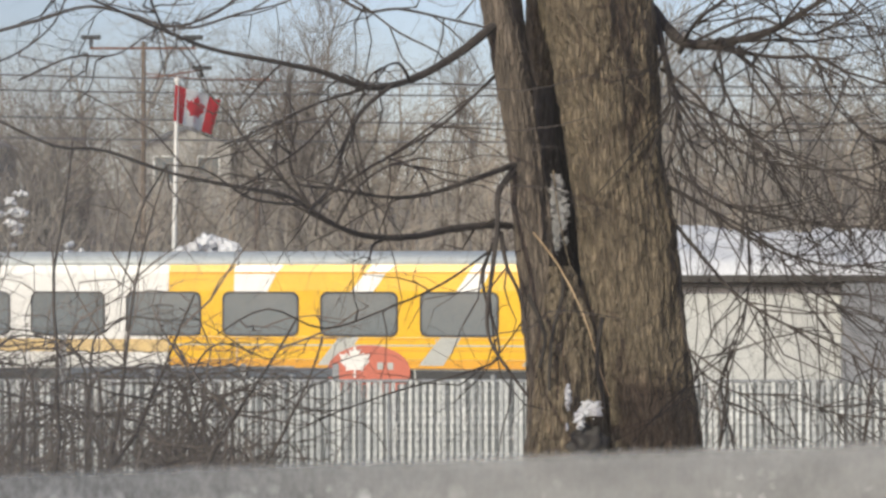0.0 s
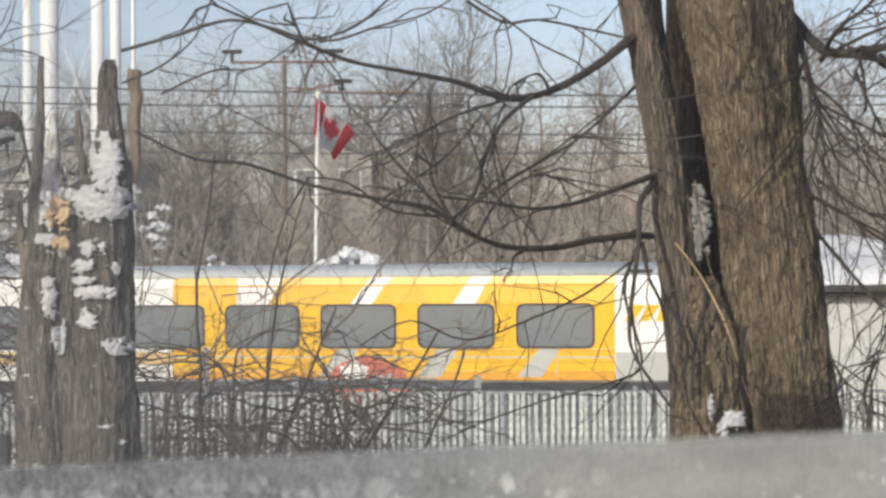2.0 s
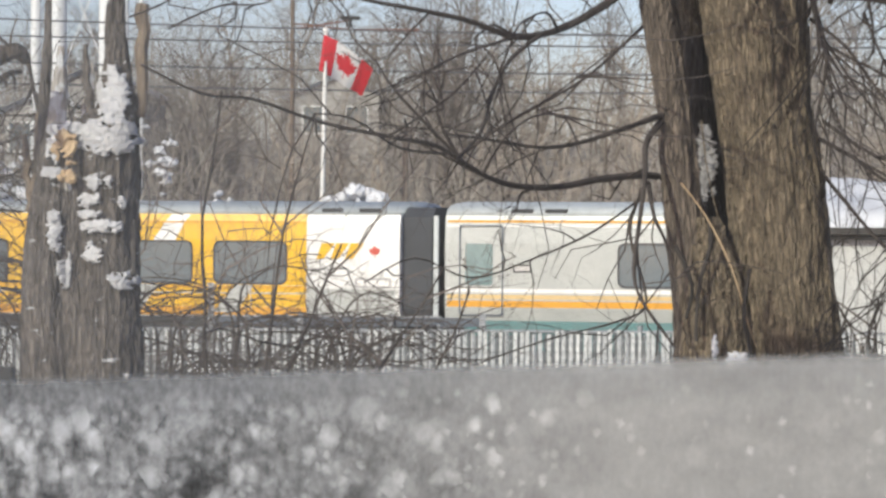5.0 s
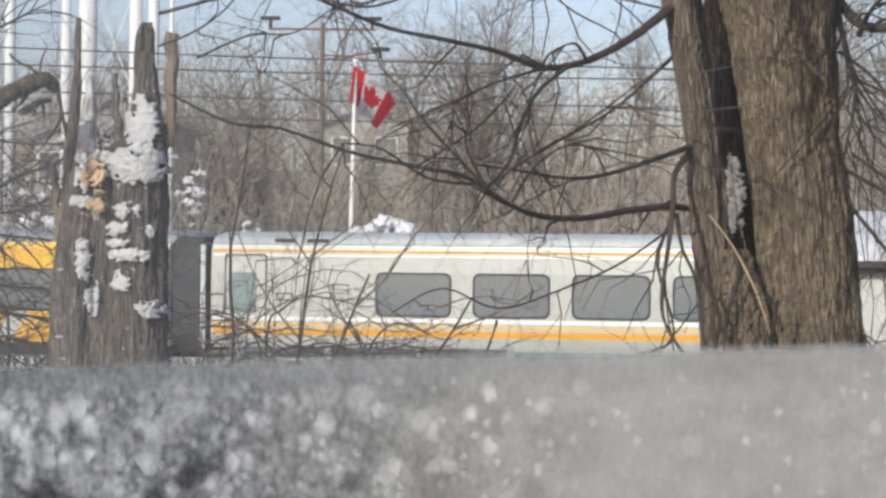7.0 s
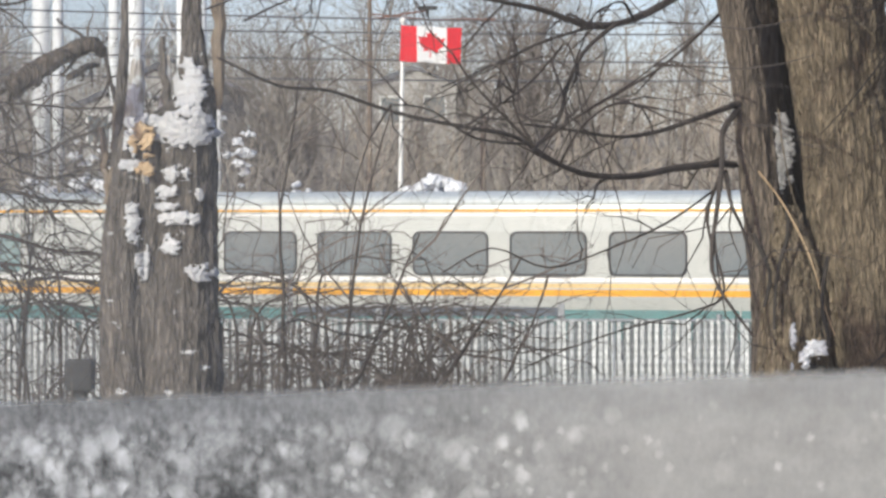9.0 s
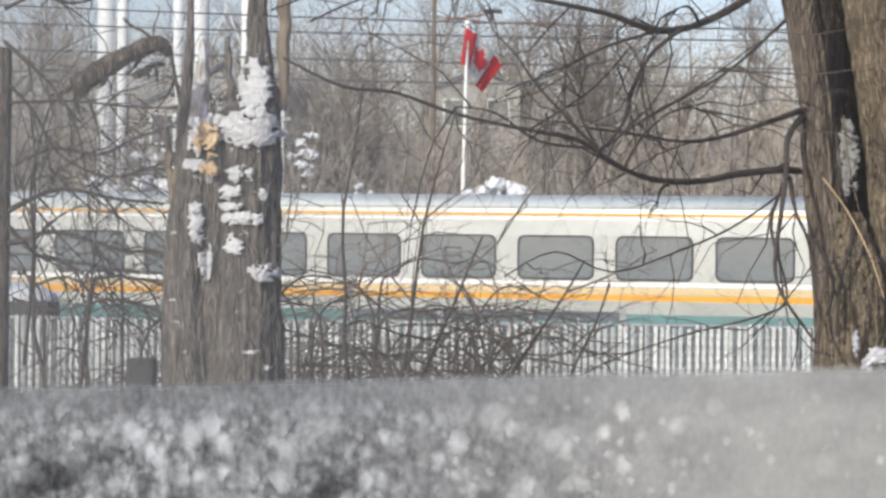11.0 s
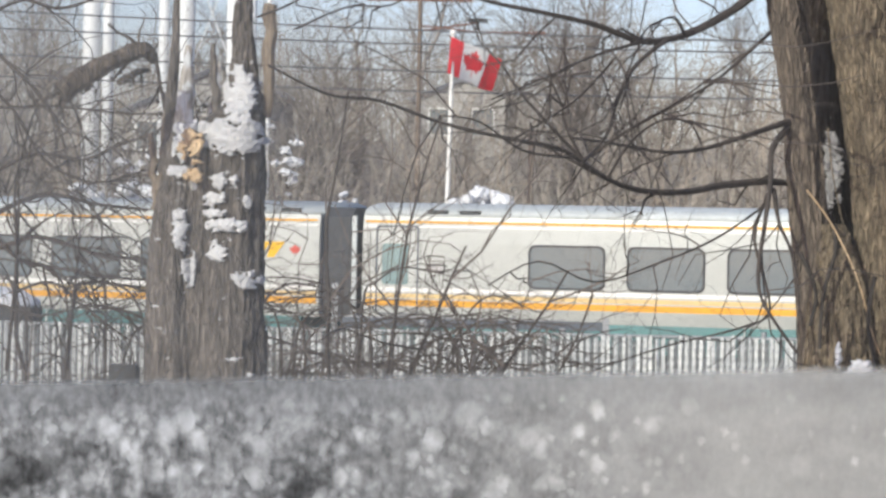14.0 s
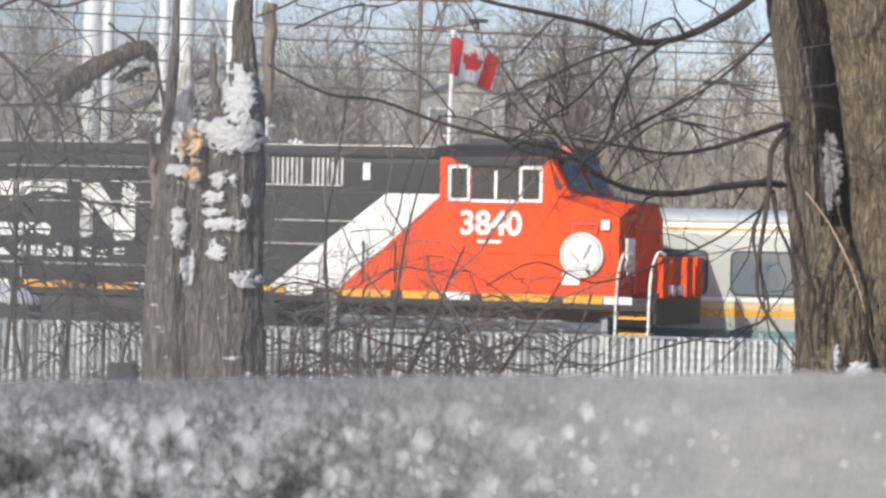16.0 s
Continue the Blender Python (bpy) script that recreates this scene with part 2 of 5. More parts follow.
def grimy_pane_material():
    """Clear glass whose lower part is veiled by grey grime and frozen drops."""
    m = bpy.data.materials.new("grimy_glass")
    m.use_nodes = True
    n, ln = m.node_tree.nodes, m.node_tree.links
    n.remove(n["Principled BSDF"])

    def math_node(op, a, b=None, c=None, clamp=False):
        k = n.new("ShaderNodeMath")
        k.operation, k.use_clamp = op, clamp
        for i, v in enumerate((a, b, c)):
            if v is None:
                continue
            if isinstance(v, (int, float)):
                k.inputs[i].default_value = v
            else:
                ln.new(v, k.inputs[i])
        return k.outputs[0]

    def noise_node(scale, detail, stretch=(1, 1, 1)):
        mp, t = n.new("ShaderNodeMapping"), n.new("ShaderNodeTexNoise")
        mp.inputs["Scale"].default_value = stretch
        t.inputs["Scale"].default_value, t.inputs["Detail"].default_value = scale, detail
        ln.new(geo.outputs["Position"], mp.inputs[0])
        ln.new(mp.outputs[0], t.inputs[0])
        return t.outputs[0]

    def ramp_node(v, *stops):
        r = n.new("ShaderNodeMapRange")
        r.interpolation_type = "SMOOTHSTEP"
        for i, s in enumerate(stops):
            r.inputs[i + 1].default_value = s
        ln.new(v, r.inputs[0])
        return r.outputs[0]

    geo, xyz = n.new("ShaderNodeNewGeometry"), n.new("ShaderNodeSeparateXYZ")
    ln.new(geo.outputs["Position"], xyz.inputs[0])
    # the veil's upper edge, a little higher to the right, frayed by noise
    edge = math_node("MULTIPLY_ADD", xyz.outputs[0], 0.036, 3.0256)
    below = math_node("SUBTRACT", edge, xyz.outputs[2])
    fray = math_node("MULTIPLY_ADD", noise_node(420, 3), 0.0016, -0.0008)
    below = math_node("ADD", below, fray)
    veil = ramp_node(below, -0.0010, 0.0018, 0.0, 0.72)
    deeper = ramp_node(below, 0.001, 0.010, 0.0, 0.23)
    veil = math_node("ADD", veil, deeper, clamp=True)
    haze = math_node("MULTIPLY_ADD", ramp_node(xyz.outputs[0], -0.13, -0.01, 1.0, 0.0), 0.150, 0.018)   # thin dust plus veiling glare painted over the whole pane, denser left
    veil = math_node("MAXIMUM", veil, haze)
    # drops and specks, more of them to the left
    left = ramp_node(xyz.outputs[0], -0.085, 0.004, 1.0, 0.0)
    deep = ramp_node(below, 0.001, 0.008, 0.0, 1.0)

    def drops_of(scale, keep, soft0, soft1, squash):
        mp, v = n.new("ShaderNodeMapping"), n.new("ShaderNodeTexVoronoi")
        mp.inputs["Scale"].default_value = (1, 1, squash)
        v.inputs["Scale"].default_value = scale
        warp, add = n.new("ShaderNodeTexNoise"), n.new("ShaderNodeVectorMath")
        warp.inputs["Scale"].default_value = scale * 1.6
        add.operation = "MULTIPLY_ADD"
        add.inputs[1].default_value = (0.6 / scale,) * 3
        ln.new(geo.outputs["Position"], warp.inputs[0])
        ln.new(warp.outputs["Color"], add.inputs[0])
        ln.new(geo.outputs["Position"], add.inputs[2])
        ln.new(add.outputs[0], mp.inputs[0])
        ln.new(mp.outputs[0], v.inputs[0])
        sep = n.new("ShaderNodeSeparateColor")
        ln.new(v.outputs["Color"], sep.inputs[0])
        luck = math_node("MULTIPLY_ADD", left, 0.50, sep.outputs[0])
        size = ramp_node(v.outputs["Distance"], soft0, soft1, 1.0, 0.0)
        return math_node("MULTIPLY", math_node("MULTIPLY", size, ramp_node(luck, keep, keep + 0.12, 0.0, 1.0)), deep)

    drops = math_node("MAXIMUM", math_node("MAXIMUM", drops_of(200, 0.97, 0.20, 0.60, 1.0), drops_of(330, 0.94, 0.10, 0.62, 0.8)), math_node("MULTIPLY", drops_of(560, 0.82, 0.10, 0.60, 0.9), 0.6))
    mottle = math_node("MULTIPLY", ramp_node(noise_node(330, 4, (1, 1, 0.75)), 0.44, 0.60, -0.5, 0.5), math_node("MULTIPLY", deep, math_node("MULTIPLY_ADD", left, 0.10, 0.02)))
    smear = noise_node(120, 3, (1, 1, 1.6))
    grain = noise_node(900, 2, (1, 1, 0.7))
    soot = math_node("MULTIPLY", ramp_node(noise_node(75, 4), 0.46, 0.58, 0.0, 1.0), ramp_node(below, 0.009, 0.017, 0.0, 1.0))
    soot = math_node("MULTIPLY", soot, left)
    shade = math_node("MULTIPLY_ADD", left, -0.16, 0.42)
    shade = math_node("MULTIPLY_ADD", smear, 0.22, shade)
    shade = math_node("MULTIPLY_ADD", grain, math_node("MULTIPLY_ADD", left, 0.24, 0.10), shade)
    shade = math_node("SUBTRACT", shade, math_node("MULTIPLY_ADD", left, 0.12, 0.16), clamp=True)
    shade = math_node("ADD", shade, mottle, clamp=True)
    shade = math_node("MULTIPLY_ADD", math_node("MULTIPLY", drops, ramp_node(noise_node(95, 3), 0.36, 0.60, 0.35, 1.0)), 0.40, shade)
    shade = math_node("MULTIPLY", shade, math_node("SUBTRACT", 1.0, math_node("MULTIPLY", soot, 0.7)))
    col = n.new("ShaderNodeCombineColor")
    ln.new(math_node("MULTIPLY", shade, math_node("MULTIPLY_ADD", left, -0.035, 1.0)), col.inputs[0])
    ln.new(math_node("MULTIPLY", shade, 1.0), col.inputs[1])
    ln.new(math_node("MULTIPLY", shade, math_node("MULTIPLY_ADD", left, 0.07, 0.985)), col.inputs[2])
    dif, tra, clear = n.new("ShaderNodeBsdfDiffuse"), n.new("ShaderNodeBsdfTranslucent"), n.new("ShaderNodeBsdfTransparent")
    ln.new(col.outputs[0], dif.inputs[0])
    ln.new(col.outputs[0], tra.inputs[0])
    film, mix = n.new("ShaderNodeMixShader"), n.new("ShaderNodeMixShader")
    film.inputs[0].default_value = 0.35
    ln.new(dif.outputs[0], film.inputs[1])
    ln.new(tra.outputs[0], film.inputs[2])
    ln.new(veil, mix.inputs[0])
    ln.new(clear.outputs[0], mix.inputs[1])
    ln.new(film.outputs[0], mix.inputs[2])
    ln.new(mix.outputs[0], n["Material Output"].inputs[0])
    return m


M_PANE = grimy_pane_material()

# ---- mesh helpers ----


def mesh(name, bm, *mats, smooth=False):
    me = bpy.data.meshes.new(name)
    bmesh.ops.recalc_face_normals(bm, faces=bm.faces)
    bm.to_mesh(me)
    bm.free()
    for m in mats:
        me.materials.append(m)
    if smooth:
        me.polygons.foreach_set("use_smooth", [True] * len(me.polygons))
    return me


def part(name, bm, material, parent=None, label="", smooth=False):
    """One mesh object under a thing or a part."""
    mats = material if isinstance(material, (list, tuple)) else (material,)
    ob = new(name, bm if isinstance(bm, bpy.types.Mesh) else mesh(name, bm, *mats, smooth=smooth))
    if parent is not None:
        ob.parent = parent
    if label:
        tagged(ob, label)
    return ob


def thing(name, m, label, category, group="", kind=""):
    ob = new(name)
    ob.matrix_world = m
    return tagged(ob, label, category, group, kind)


def hexa(bm, lo, hi, bevel=0.0, mi=0):
    """A box from corner to corner."""
    v = [bm.verts.new((x, y, z)) for x in (lo[0], hi[0]) for y in (lo[1], hi[1]) for z in (lo[2], hi[2])]
    fs = [bm.faces.new([v[i] for i in q]) for q in ((0, 1, 3, 2), (4, 6, 7, 5), (0, 4, 5, 1), (2, 3, 7, 6), (0, 2, 6, 4), (1, 5, 7, 3))]
    for f in fs:
        f.material_index = mi
    if bevel:
        es = list({e for f in fs for e in f.edges})
        bmesh.ops.bevel(bm, geom=es, offset=bevel, segments=2, affect="EDGES", profile=0.7)
    return bm


def cube(lo, hi, bevel=0.0):
    return hexa(bmesh.new(), lo, hi, bevel)


def prism(points, y0, y1, bm=None):
    """A flat outline in x and z, given a thickness in y."""
    bm = bm or bmesh.new()
    a = [bm.verts.new((x, y0, z)) for x, z in points]
    b = [bm.verts.new((x, y1, z)) for x, z in points]
    n = len(points)
    bm.faces.new(a)
    bm.faces.new(b[::-1])
    for i in range(n):
        bm.faces.new((a[i], b[i], b[(i + 1) % n], a[(i + 1) % n]))
    return bm


def rounded(x0, x1, z0, z1, r, k=5):
    out = []
    for cx, cz, a0 in ((x1 - r, z1 - r, 0), (x0 + r, z1 - r, 90), (x0 + r, z0 + r, 180), (x1 - r, z0 + r, 270)):
        out += [(cx + r * math.cos(radians(a0 + 90 * i / k)), cz + r * math.sin(radians(a0 + 90 * i / k))) for i in range(k + 1)]
    return out


def tube(bm, pts, radii, n=6, jag=0.0, cap=True):
    """A tapered tube along points."""
    pts = [Vector(p) for p in pts]
    rings = []
    for i, p in enumerate(pts):
        d = (pts[min(i + 1, len(pts) - 1)] - pts[max(i - 1, 0)]).normalized()
        side = d.cross(Vector((0, 1, 0)) if abs(d.y) < 0.9 else Vector((1, 0, 0))).normalized()
        up = side.cross(d)
        ring = []
        for k in range(n):
            a = 2 * math.pi * k / n
            w = radii[i] * (1 + jag * random.uniform(-1, 1))
            ring.append(bm.verts.new(p + side * math.cos(a) * w + up * math.sin(a) * w))
        rings.append(ring)
    for a, b in zip(rings, rings[1:]):
        for k in range(n):
            bm.faces.new((a[k], a[(k + 1) % n], b[(k + 1) % n], b[k]))
    if cap and n > 2:
        bm.faces.new(rings[0][::-1])
        bm.faces.new(rings[-1])
    return bm


def rod(a, b, r, n=8):
    return tube(bmesh.new(), [a, b], [r, r], n)


def curve_points(pts, per=4):
    """A smooth line through the given points."""
    p = [Vector(q) for q in pts]
    out = []
    for i in range(len(p) - 1):
        a, b, c, d = p[max(i - 1, 0)], p[i], p[i + 1], p[min(i + 2, len(p) - 1)]
        for k in range(per):
            t = k / per
            out.append(0.5 * (2 * b + (c - a) * t + (2 * a - 5 * b + 4 * c - d) * t * t + (3 * b - a - 3 * c + d) * t ** 3))
    return out + [p[-1]]


EYE_Z, FAR = 3.05, 6385.0


def sighted(a, b, d):
    """The place d metres ahead, a to the right and b up in 1/6385 of the distance."""
    return Vector((a / FAR * d, d, EYE_Z + b / FAR * d))


def rand_dir(spread):
    return Vector((random.gauss(0, spread), random.gauss(0, spread), random.gauss(0, spread)))


def twig(bm, start, way, length, r, depth, n=3, kids=3, droop=0.0, wander=0.25):
    """A wandering twig with smaller ones on it."""
    p, d = Vector(start), Vector(way).normalized()
    pts, rad, steps = [p.copy()], [r], 4
    for i in range(steps):
        d = (d + rand_dir(wander) + Vector((0, 0, -droop))).normalized()
        p = p + d * length / steps
        pts.append(p.copy())
        rad.append(r * (1 - 0.65 * (i + 1) / steps))
    tube(bm, pts, rad, n, cap=False)
    if depth > 0:
        for _ in range(kids):
            i = random.randint(1, steps)
            q = (d + rand_dir(0.55)).normalized()
            twig(bm, pts[i], q, length * random.uniform(0.4, 0.7), max(rad[i], r * 0.35) * 0.7, depth - 1, n, kids, droop, wander)

# ---- ground, hill, tracks ----


def ground_and_hill():
    bm = bmesh.new()
    n = 64
    grid = []
    for j in range(n + 1):
        y = -40 + 2600 * (j / n) ** 2.6
        row = []
        for i in range(n + 1):
            x = (i / n - 0.5) * 2 * (60 + 1.0 * max(y, 0) + 200)
            h = 0.0
            if y > 128:
                h = 9.0 * (1 - math.exp(-(y - 128) / 28)) * (0.92 + 0.3 * noise.noise(Vector((x * 0.045, y * 0.012, 3))))
            row.append(bm.verts.new((x, y, h)))
        grid.append(row)
    for a, b in zip(grid, grid[1:]):
        for i in range(n):
            f = bm.faces.new((a[i], a[i + 1], b[i + 1], b[i]))
            f.material_index = 1 if a[i].co.y > 110 else 0
    tagged(part("ground", bm, (M_GROUND, M_HILL), smooth=True), "patchy snow and brown leaf litter rising to a low wooded hill", "ground", kind="structure")


ground_and_hill()

TURN = -16.0
ALONG = Vector((math.cos(radians(16)), -math.sin(radians(16)), 0))
AWAY = Vector((math.sin(radians(16)), math.cos(radians(16)), 0))


def on_track(near, s, half=1.5):
    """The pose on a track whose trains' near side meets the middle line at that distance, s metres along it."""
    p = Vector((0, near, 0)) + ALONG * s + AWAY * half
    return pose(p.x, p.y, 0.0, 0, 0, TURN)


def track(near):
    t = thing("railway_track", on_track(near, 0), "steel rails on grey ballast along the fence", "railway track", "parallel tracks", "structure")
    part("ballast", prism([(-200, -0.02), (-200, 0.0), (90, 0.0), (90, -0.02)], -2.2, 2.2), M_BALLAST, t)
    for y in (-0.72, 0.72):
        part("rail", cube((-200, y - 0.035, 0.0), (90, y + 0.035, 0.12)), M_STEEL, t)


track(71.0)
track(66.5)

# ---- the passenger train ----
CAR_L, PITCH, FIRST, LAST, GAP = 26.14, 2.062, 3.60, 3.981, 0.953
WIN_W, WIN_LO, WIN_HI = 1.55, 1.90, 2.73


def car_section(inset=0.0):
    s = [(-1.44, 1.20), (-1.5, 1.45), (-1.5, 2.75), (-1.47, 3.12), (-1.43, 3.29)]
    return [(y * (1 - inset), z) for y, z in s] + [(-y * (1 - inset), z) for y, z in reversed(s)]


def loft(section, xs, bm=None):
    bm = bm or bmesh.new()
    rings = [[bm.verts.new((x, y, z)) for y, z in section] for x in xs]
    n = len(section)
    for a, b in zip(rings, rings[1:]):
        for k in range(n):
            bm.faces.new((a[k], a[(k + 1) % n], b[(k + 1) % n], b[k]))
    bm.faces.new(rings[0])
    bm.faces.new(rings[-1][::-1])
    return bm


def ring_prism(outer, inner, y0, y1):
    bm = bmesh.new()
    n = len(outer)
    v = [[bm.verts.new((x, y, z)) for x, z in pts] for pts, y in ((outer, y0), (inner, y0), (inner, y1), (outer, y1))]
    for a, b in zip(v, v[1:] + v[:1]):
        for k in range(n):
            bm.faces.new((a[k], a[(k + 1) % n], b[(k + 1) % n], b[k]))
    return bm


LEAF = ((0, 1.0), (0.16, 0.66), (0.36, 0.76), (0.28, 0.34), (0.52, 0.58), (0.60, 0.44), (0.94, 0.48), (0.80, 0.16), (0.92, 0.06), (0.50, -0.32), (0.55, -0.50), (0.06, -0.42), (0.06, -0.9))
LEAF = LEAF + tuple((-x, z) for x, z in reversed(LEAF[1:]))


def leaf_shape(cx, cz, r):
    return [(cx + x * r, cz + z * r) for x, z in LEAF]


def passenger_car(painted, label):
    car = thing("passenger_car", pose(0, 0, 0), label, "train car", "coupled passenger cars")
    base = M_WHITE if painted else M_CREAM
    body = part("body", loft(car_section(), [-CAR_L, -CAR_L + 0.1, -0.1, 0.0]), base, car)
    part("roof", loft([(-1.43, 3.292), (-1.36, 3.40), (-1.15, 3.48), (-0.7, 3.54), (0, 3.57), (0.7, 3.54), (1.15, 3.48), (1.36, 3.40), (1.43, 3.292)], [-CAR_L, -0.02]), M_ROOF, car, "grey metal roof", smooth=True)
    part("skirt", loft([(-1.42, 0.62), (-1.46, 1.0), (-1.435, 1.27), (1.435, 1.27), (1.46, 1.0), (1.42, 0.62)], [-CAR_L + 0.4, -0.4]), M_DARK if painted else M_TEAL, car, "dark equipment skirt")
    for bx in (-4.2, -CAR_L + 4.2):
        bogie = part("bogie", cube((bx - 1.7, -1.1, 0.35), (bx + 1.7, 1.1, 0.75), 0.05), M_DARK, car)
        for wx in (-1.25, 1.25):
            for wy in (-0.78, 0.66):
                part("wheel", rod((bx + wx, wy, 0.56), (bx + wx, wy + 0.12, 0.56), 0.44, 20), M_STEEL, bogie)
    s0 = -1.5
    for x in (-6.2, -9.6, -13.6, -18.1):
        part("skirt_joint", cube((x, -1.475, 0.7), (x + 0.03, -1.45, 1.42)), M_CREAM, car)
    if painted:
        part("paint_panel", prism([(-11.35, 1.86), (-1.99, 1.86), (-1.99, 2.78), (-11.35, 2.78)], s0 - 0.004, s0 + 0.01), M_YELLOW, car, "golden side paint")
        bm = bmesh.new()
        v = [bm.verts.new(p) for p in ((-11.35, -1.504, 2.78), (-1.99, -1.504, 2.78), (-1.99, -1.474, 3.13), (-11.35, -1.474, 3.13), (-11.35, -1.436, 3.30), (-1.99, -1.436, 3.30))]
        bm.faces.new((v[0], v[1], v[2], v[3]))
        bm.faces.new((v[3], v[2], v[5], v[4]))
        part("upper_paint", bm, M_YELLOW, car, "golden shoulder paint")
        part("lower_paint", prism([(-11.35, 1.42), (-1.99, 1.42), (-1.99, 1.855), (-11.35, 1.855)], s0 - 0.004, s0 + 0.01), M_YELLOW, car)
        part("sill_paint", prism([(-CAR_L + 0.1, 1.54), (-11.36, 1.54), (-11.36, 1.80), (-CAR_L + 0.1, 1.80)], s0 - 0.004, s0 + 0.01), M_PALE_AMBER, car, "amber band along the sill")
        tops = ((-9.95, -9.95, -9.25, -8.93), (-7.50, -7.06, -6.60, -7.04), (-5.33, -4.95, -4.53, -4.85))
        for a, b, c, d in tops:
            bm = bmesh.new()
            dd = (d - c) if a != b else 0.32
            p = [(a, -1.509, 2.76), (a + (b - a) * 0.65, -1.479, 3.13), (b, -1.441, 3.29), (max(c, d), -1.441, 3.29), (max(c, d) - abs(dd) * 0.4, -1.479, 3.13), (min(c, d) if a != b else c, -1.509, 2.76)]
            q = [bm.verts.new(k) for k in p]
            bm.faces.new((q[0], q[1], q[4], q[5]))
            bm.faces.new((q[1], q[2], q[3], q[4]))
            part("white_flash", bm, M_WHITE, car, "slanting white flash")
        for a in (-7.75, -5.65, -3.55):
            part("lower_flash", prism([(a - 0.45, 1.30), (a + 0.05, 1.30), (a + 0.42, 1.855), (a, 1.855)], s0 - 0.008, s0 + 0.01), M_CREAM, car, "slanting pale flash")
        for z, m in ((1.80, M_ORANGE), (1.68, M_CREAM), (1.58, M_ORANGE)):
            part("pin_stripe", prism([(-11.35, z), (-1.99, z), (-1.99, z + 0.03), (-11.35, z + 0.03)], s0 - 0.007, s0 + 0.01), m, car)
        part("shoulder_stripe", prism([(-11.35, 3.115), (-1.99, 3.115), (-1.99, 3.15), (-11.35, 3.15)], -1.482, -1.42), M_ORANGE, car)
        for x in (-14.0, -9.9, -5.75, -3.2):
            part("panel_seam", cube((x, s0 - 0.009, 1.3), (x + 0.02, s0, 1.84)), M_STEEL, car)
        part("side_sill", prism([(-11.35, 1.24), (-1.99, 1.24), (-1.99, 1.415), (-11.35, 1.415)], s0 - 0.003, s0 + 0.06), M_ORANGE, car)
        oval = [(-7.13 + 0.86 * math.cos(a), 1.18 + 0.52 * math.sin(a)) for a in [2 * math.pi * k / 40 for k in range(40)]]
        part("emblem", prism(oval, s0 - 0.012, s0 + 0.02), M_FADED_RED, car, "red oval emblem")
        part("emblem_leaf", prism(leaf_shape(-7.42, 1.36, 0.34), s0 - 0.018, s0), M_WHITE, car, "pale leaf on the emblem")
        for x in (-6.95, -6.74):
            part("emblem_bar", cube((x, s0 - 0.018, 1.22), (x + 0.12, s0, 1.36)), M_CREAM, car)
        part("end_sill", prism([(-1.98, 1.24), (-0.1, 1.24), (-0.1, 1.80), (-1.98, 1.80)], s0 - 0.004, s0 + 0.06), M_CREAM, car, "grimy cream sill")
    else:
        part("amber_stripe", prism([(-CAR_L + 0.05, 1.47), (-0.05, 1.47), (-0.05, 1.70), (-CAR_L + 0.05, 1.70)], s0 - 0.006, s0 + 0.01), M_ORANGE, car, "amber stripe under the windows")
        part("pale_stripe", prism([(-CAR_L + 0.05, 1.632), (-0.05, 1.632), (-0.05, 1.72), (-CAR_L + 0.05, 1.72)], s0 - 0.009, s0 + 0.01), M_PALE_AMBER, car, "faded upper edge of the stripe")
        part("white_stripe", prism([(-CAR_L + 0.05, 1.76), (-0.05, 1.76), (-0.05, 1.84), (-CAR_L + 0.05, 1.84)], s0 - 0.006, s0 + 0.01), M_WHITE, car, "thin white line under the windows")
        part("upper_white_stripe", prism([(-CAR_L + 0.05, 3.06), (-0.05, 3.06), (-0.05, 3.10), (-CAR_L + 0.05, 3.10)], -1.484, -1.40), M_WHITE, car)
        part("stripe_edge", prism([(-CAR_L + 0.05, 1.60), (-0.05, 1.60), (-0.05, 1.63), (-CAR_L + 0.05, 1.63)], s0 - 0.010, s0 + 0.01), M_CREAM, car)
        part("shoulder_line", prism([(-CAR_L + 0.05, 3.15), (-0.05, 3.15), (-0.05, 3.195), (-CAR_L + 0.05, 3.195)], -1.482, -1.40), M_ORANGE, car, "thin amber shoulder line")
    # windows
    for i in range(10):
        x0 = -LAST - PITCH * i
        w = part("window", ring_prism(rounded(x0 - 0.03, x0 + WIN_W + 0.03, WIN_LO - 0.03, WIN_HI + 0.03, 0.15), rounded(x0 + 0.01, x0 + WIN_W - 0.01, WIN_LO + 0.01, WIN_HI - 0.01, 0.13), s0 - 0.022, s0 + 0.01), M_RUBBER, car, "dark rubber window surround")
        part("pane", prism(rounded(x0, x0 + WIN_W, WIN_LO, WIN_HI, 0.14), s0 - 0.012, s0 + 0.01), M_GLASS, w, "tinted window pane")
    # vestibule door at the trailing end, logo strokes and hatches at the other
    d0 = -CAR_L + 0.30
    door = part("door", ring_prism(rounded(d0, d0 + 0.92, 1.30, 3.10, 0.06), rounded(d0 + 0.03, d0 + 0.89, 1.325, 3.075, 0.05), s0 - 0.014, s0), M_UNDER, car, "door seam")
    part("door_window", prism(rounded(d0 + 0.13, d0 + 0.70, WIN_LO, WIN_HI, 0.07), s0 - 0.012, s0), M_GLASS_TEAL, door, "greenish door window")
    part("hatch", ring_prism(rounded(-CAR_L + 1.42, -CAR_L + 1.80, 2.16, 2.32, 0.02), rounded(-CAR_L + 1.45, -CAR_L + 1.77, 2.19, 2.29, 0.02), s0 - 0.012, s0), M_DARK, car)
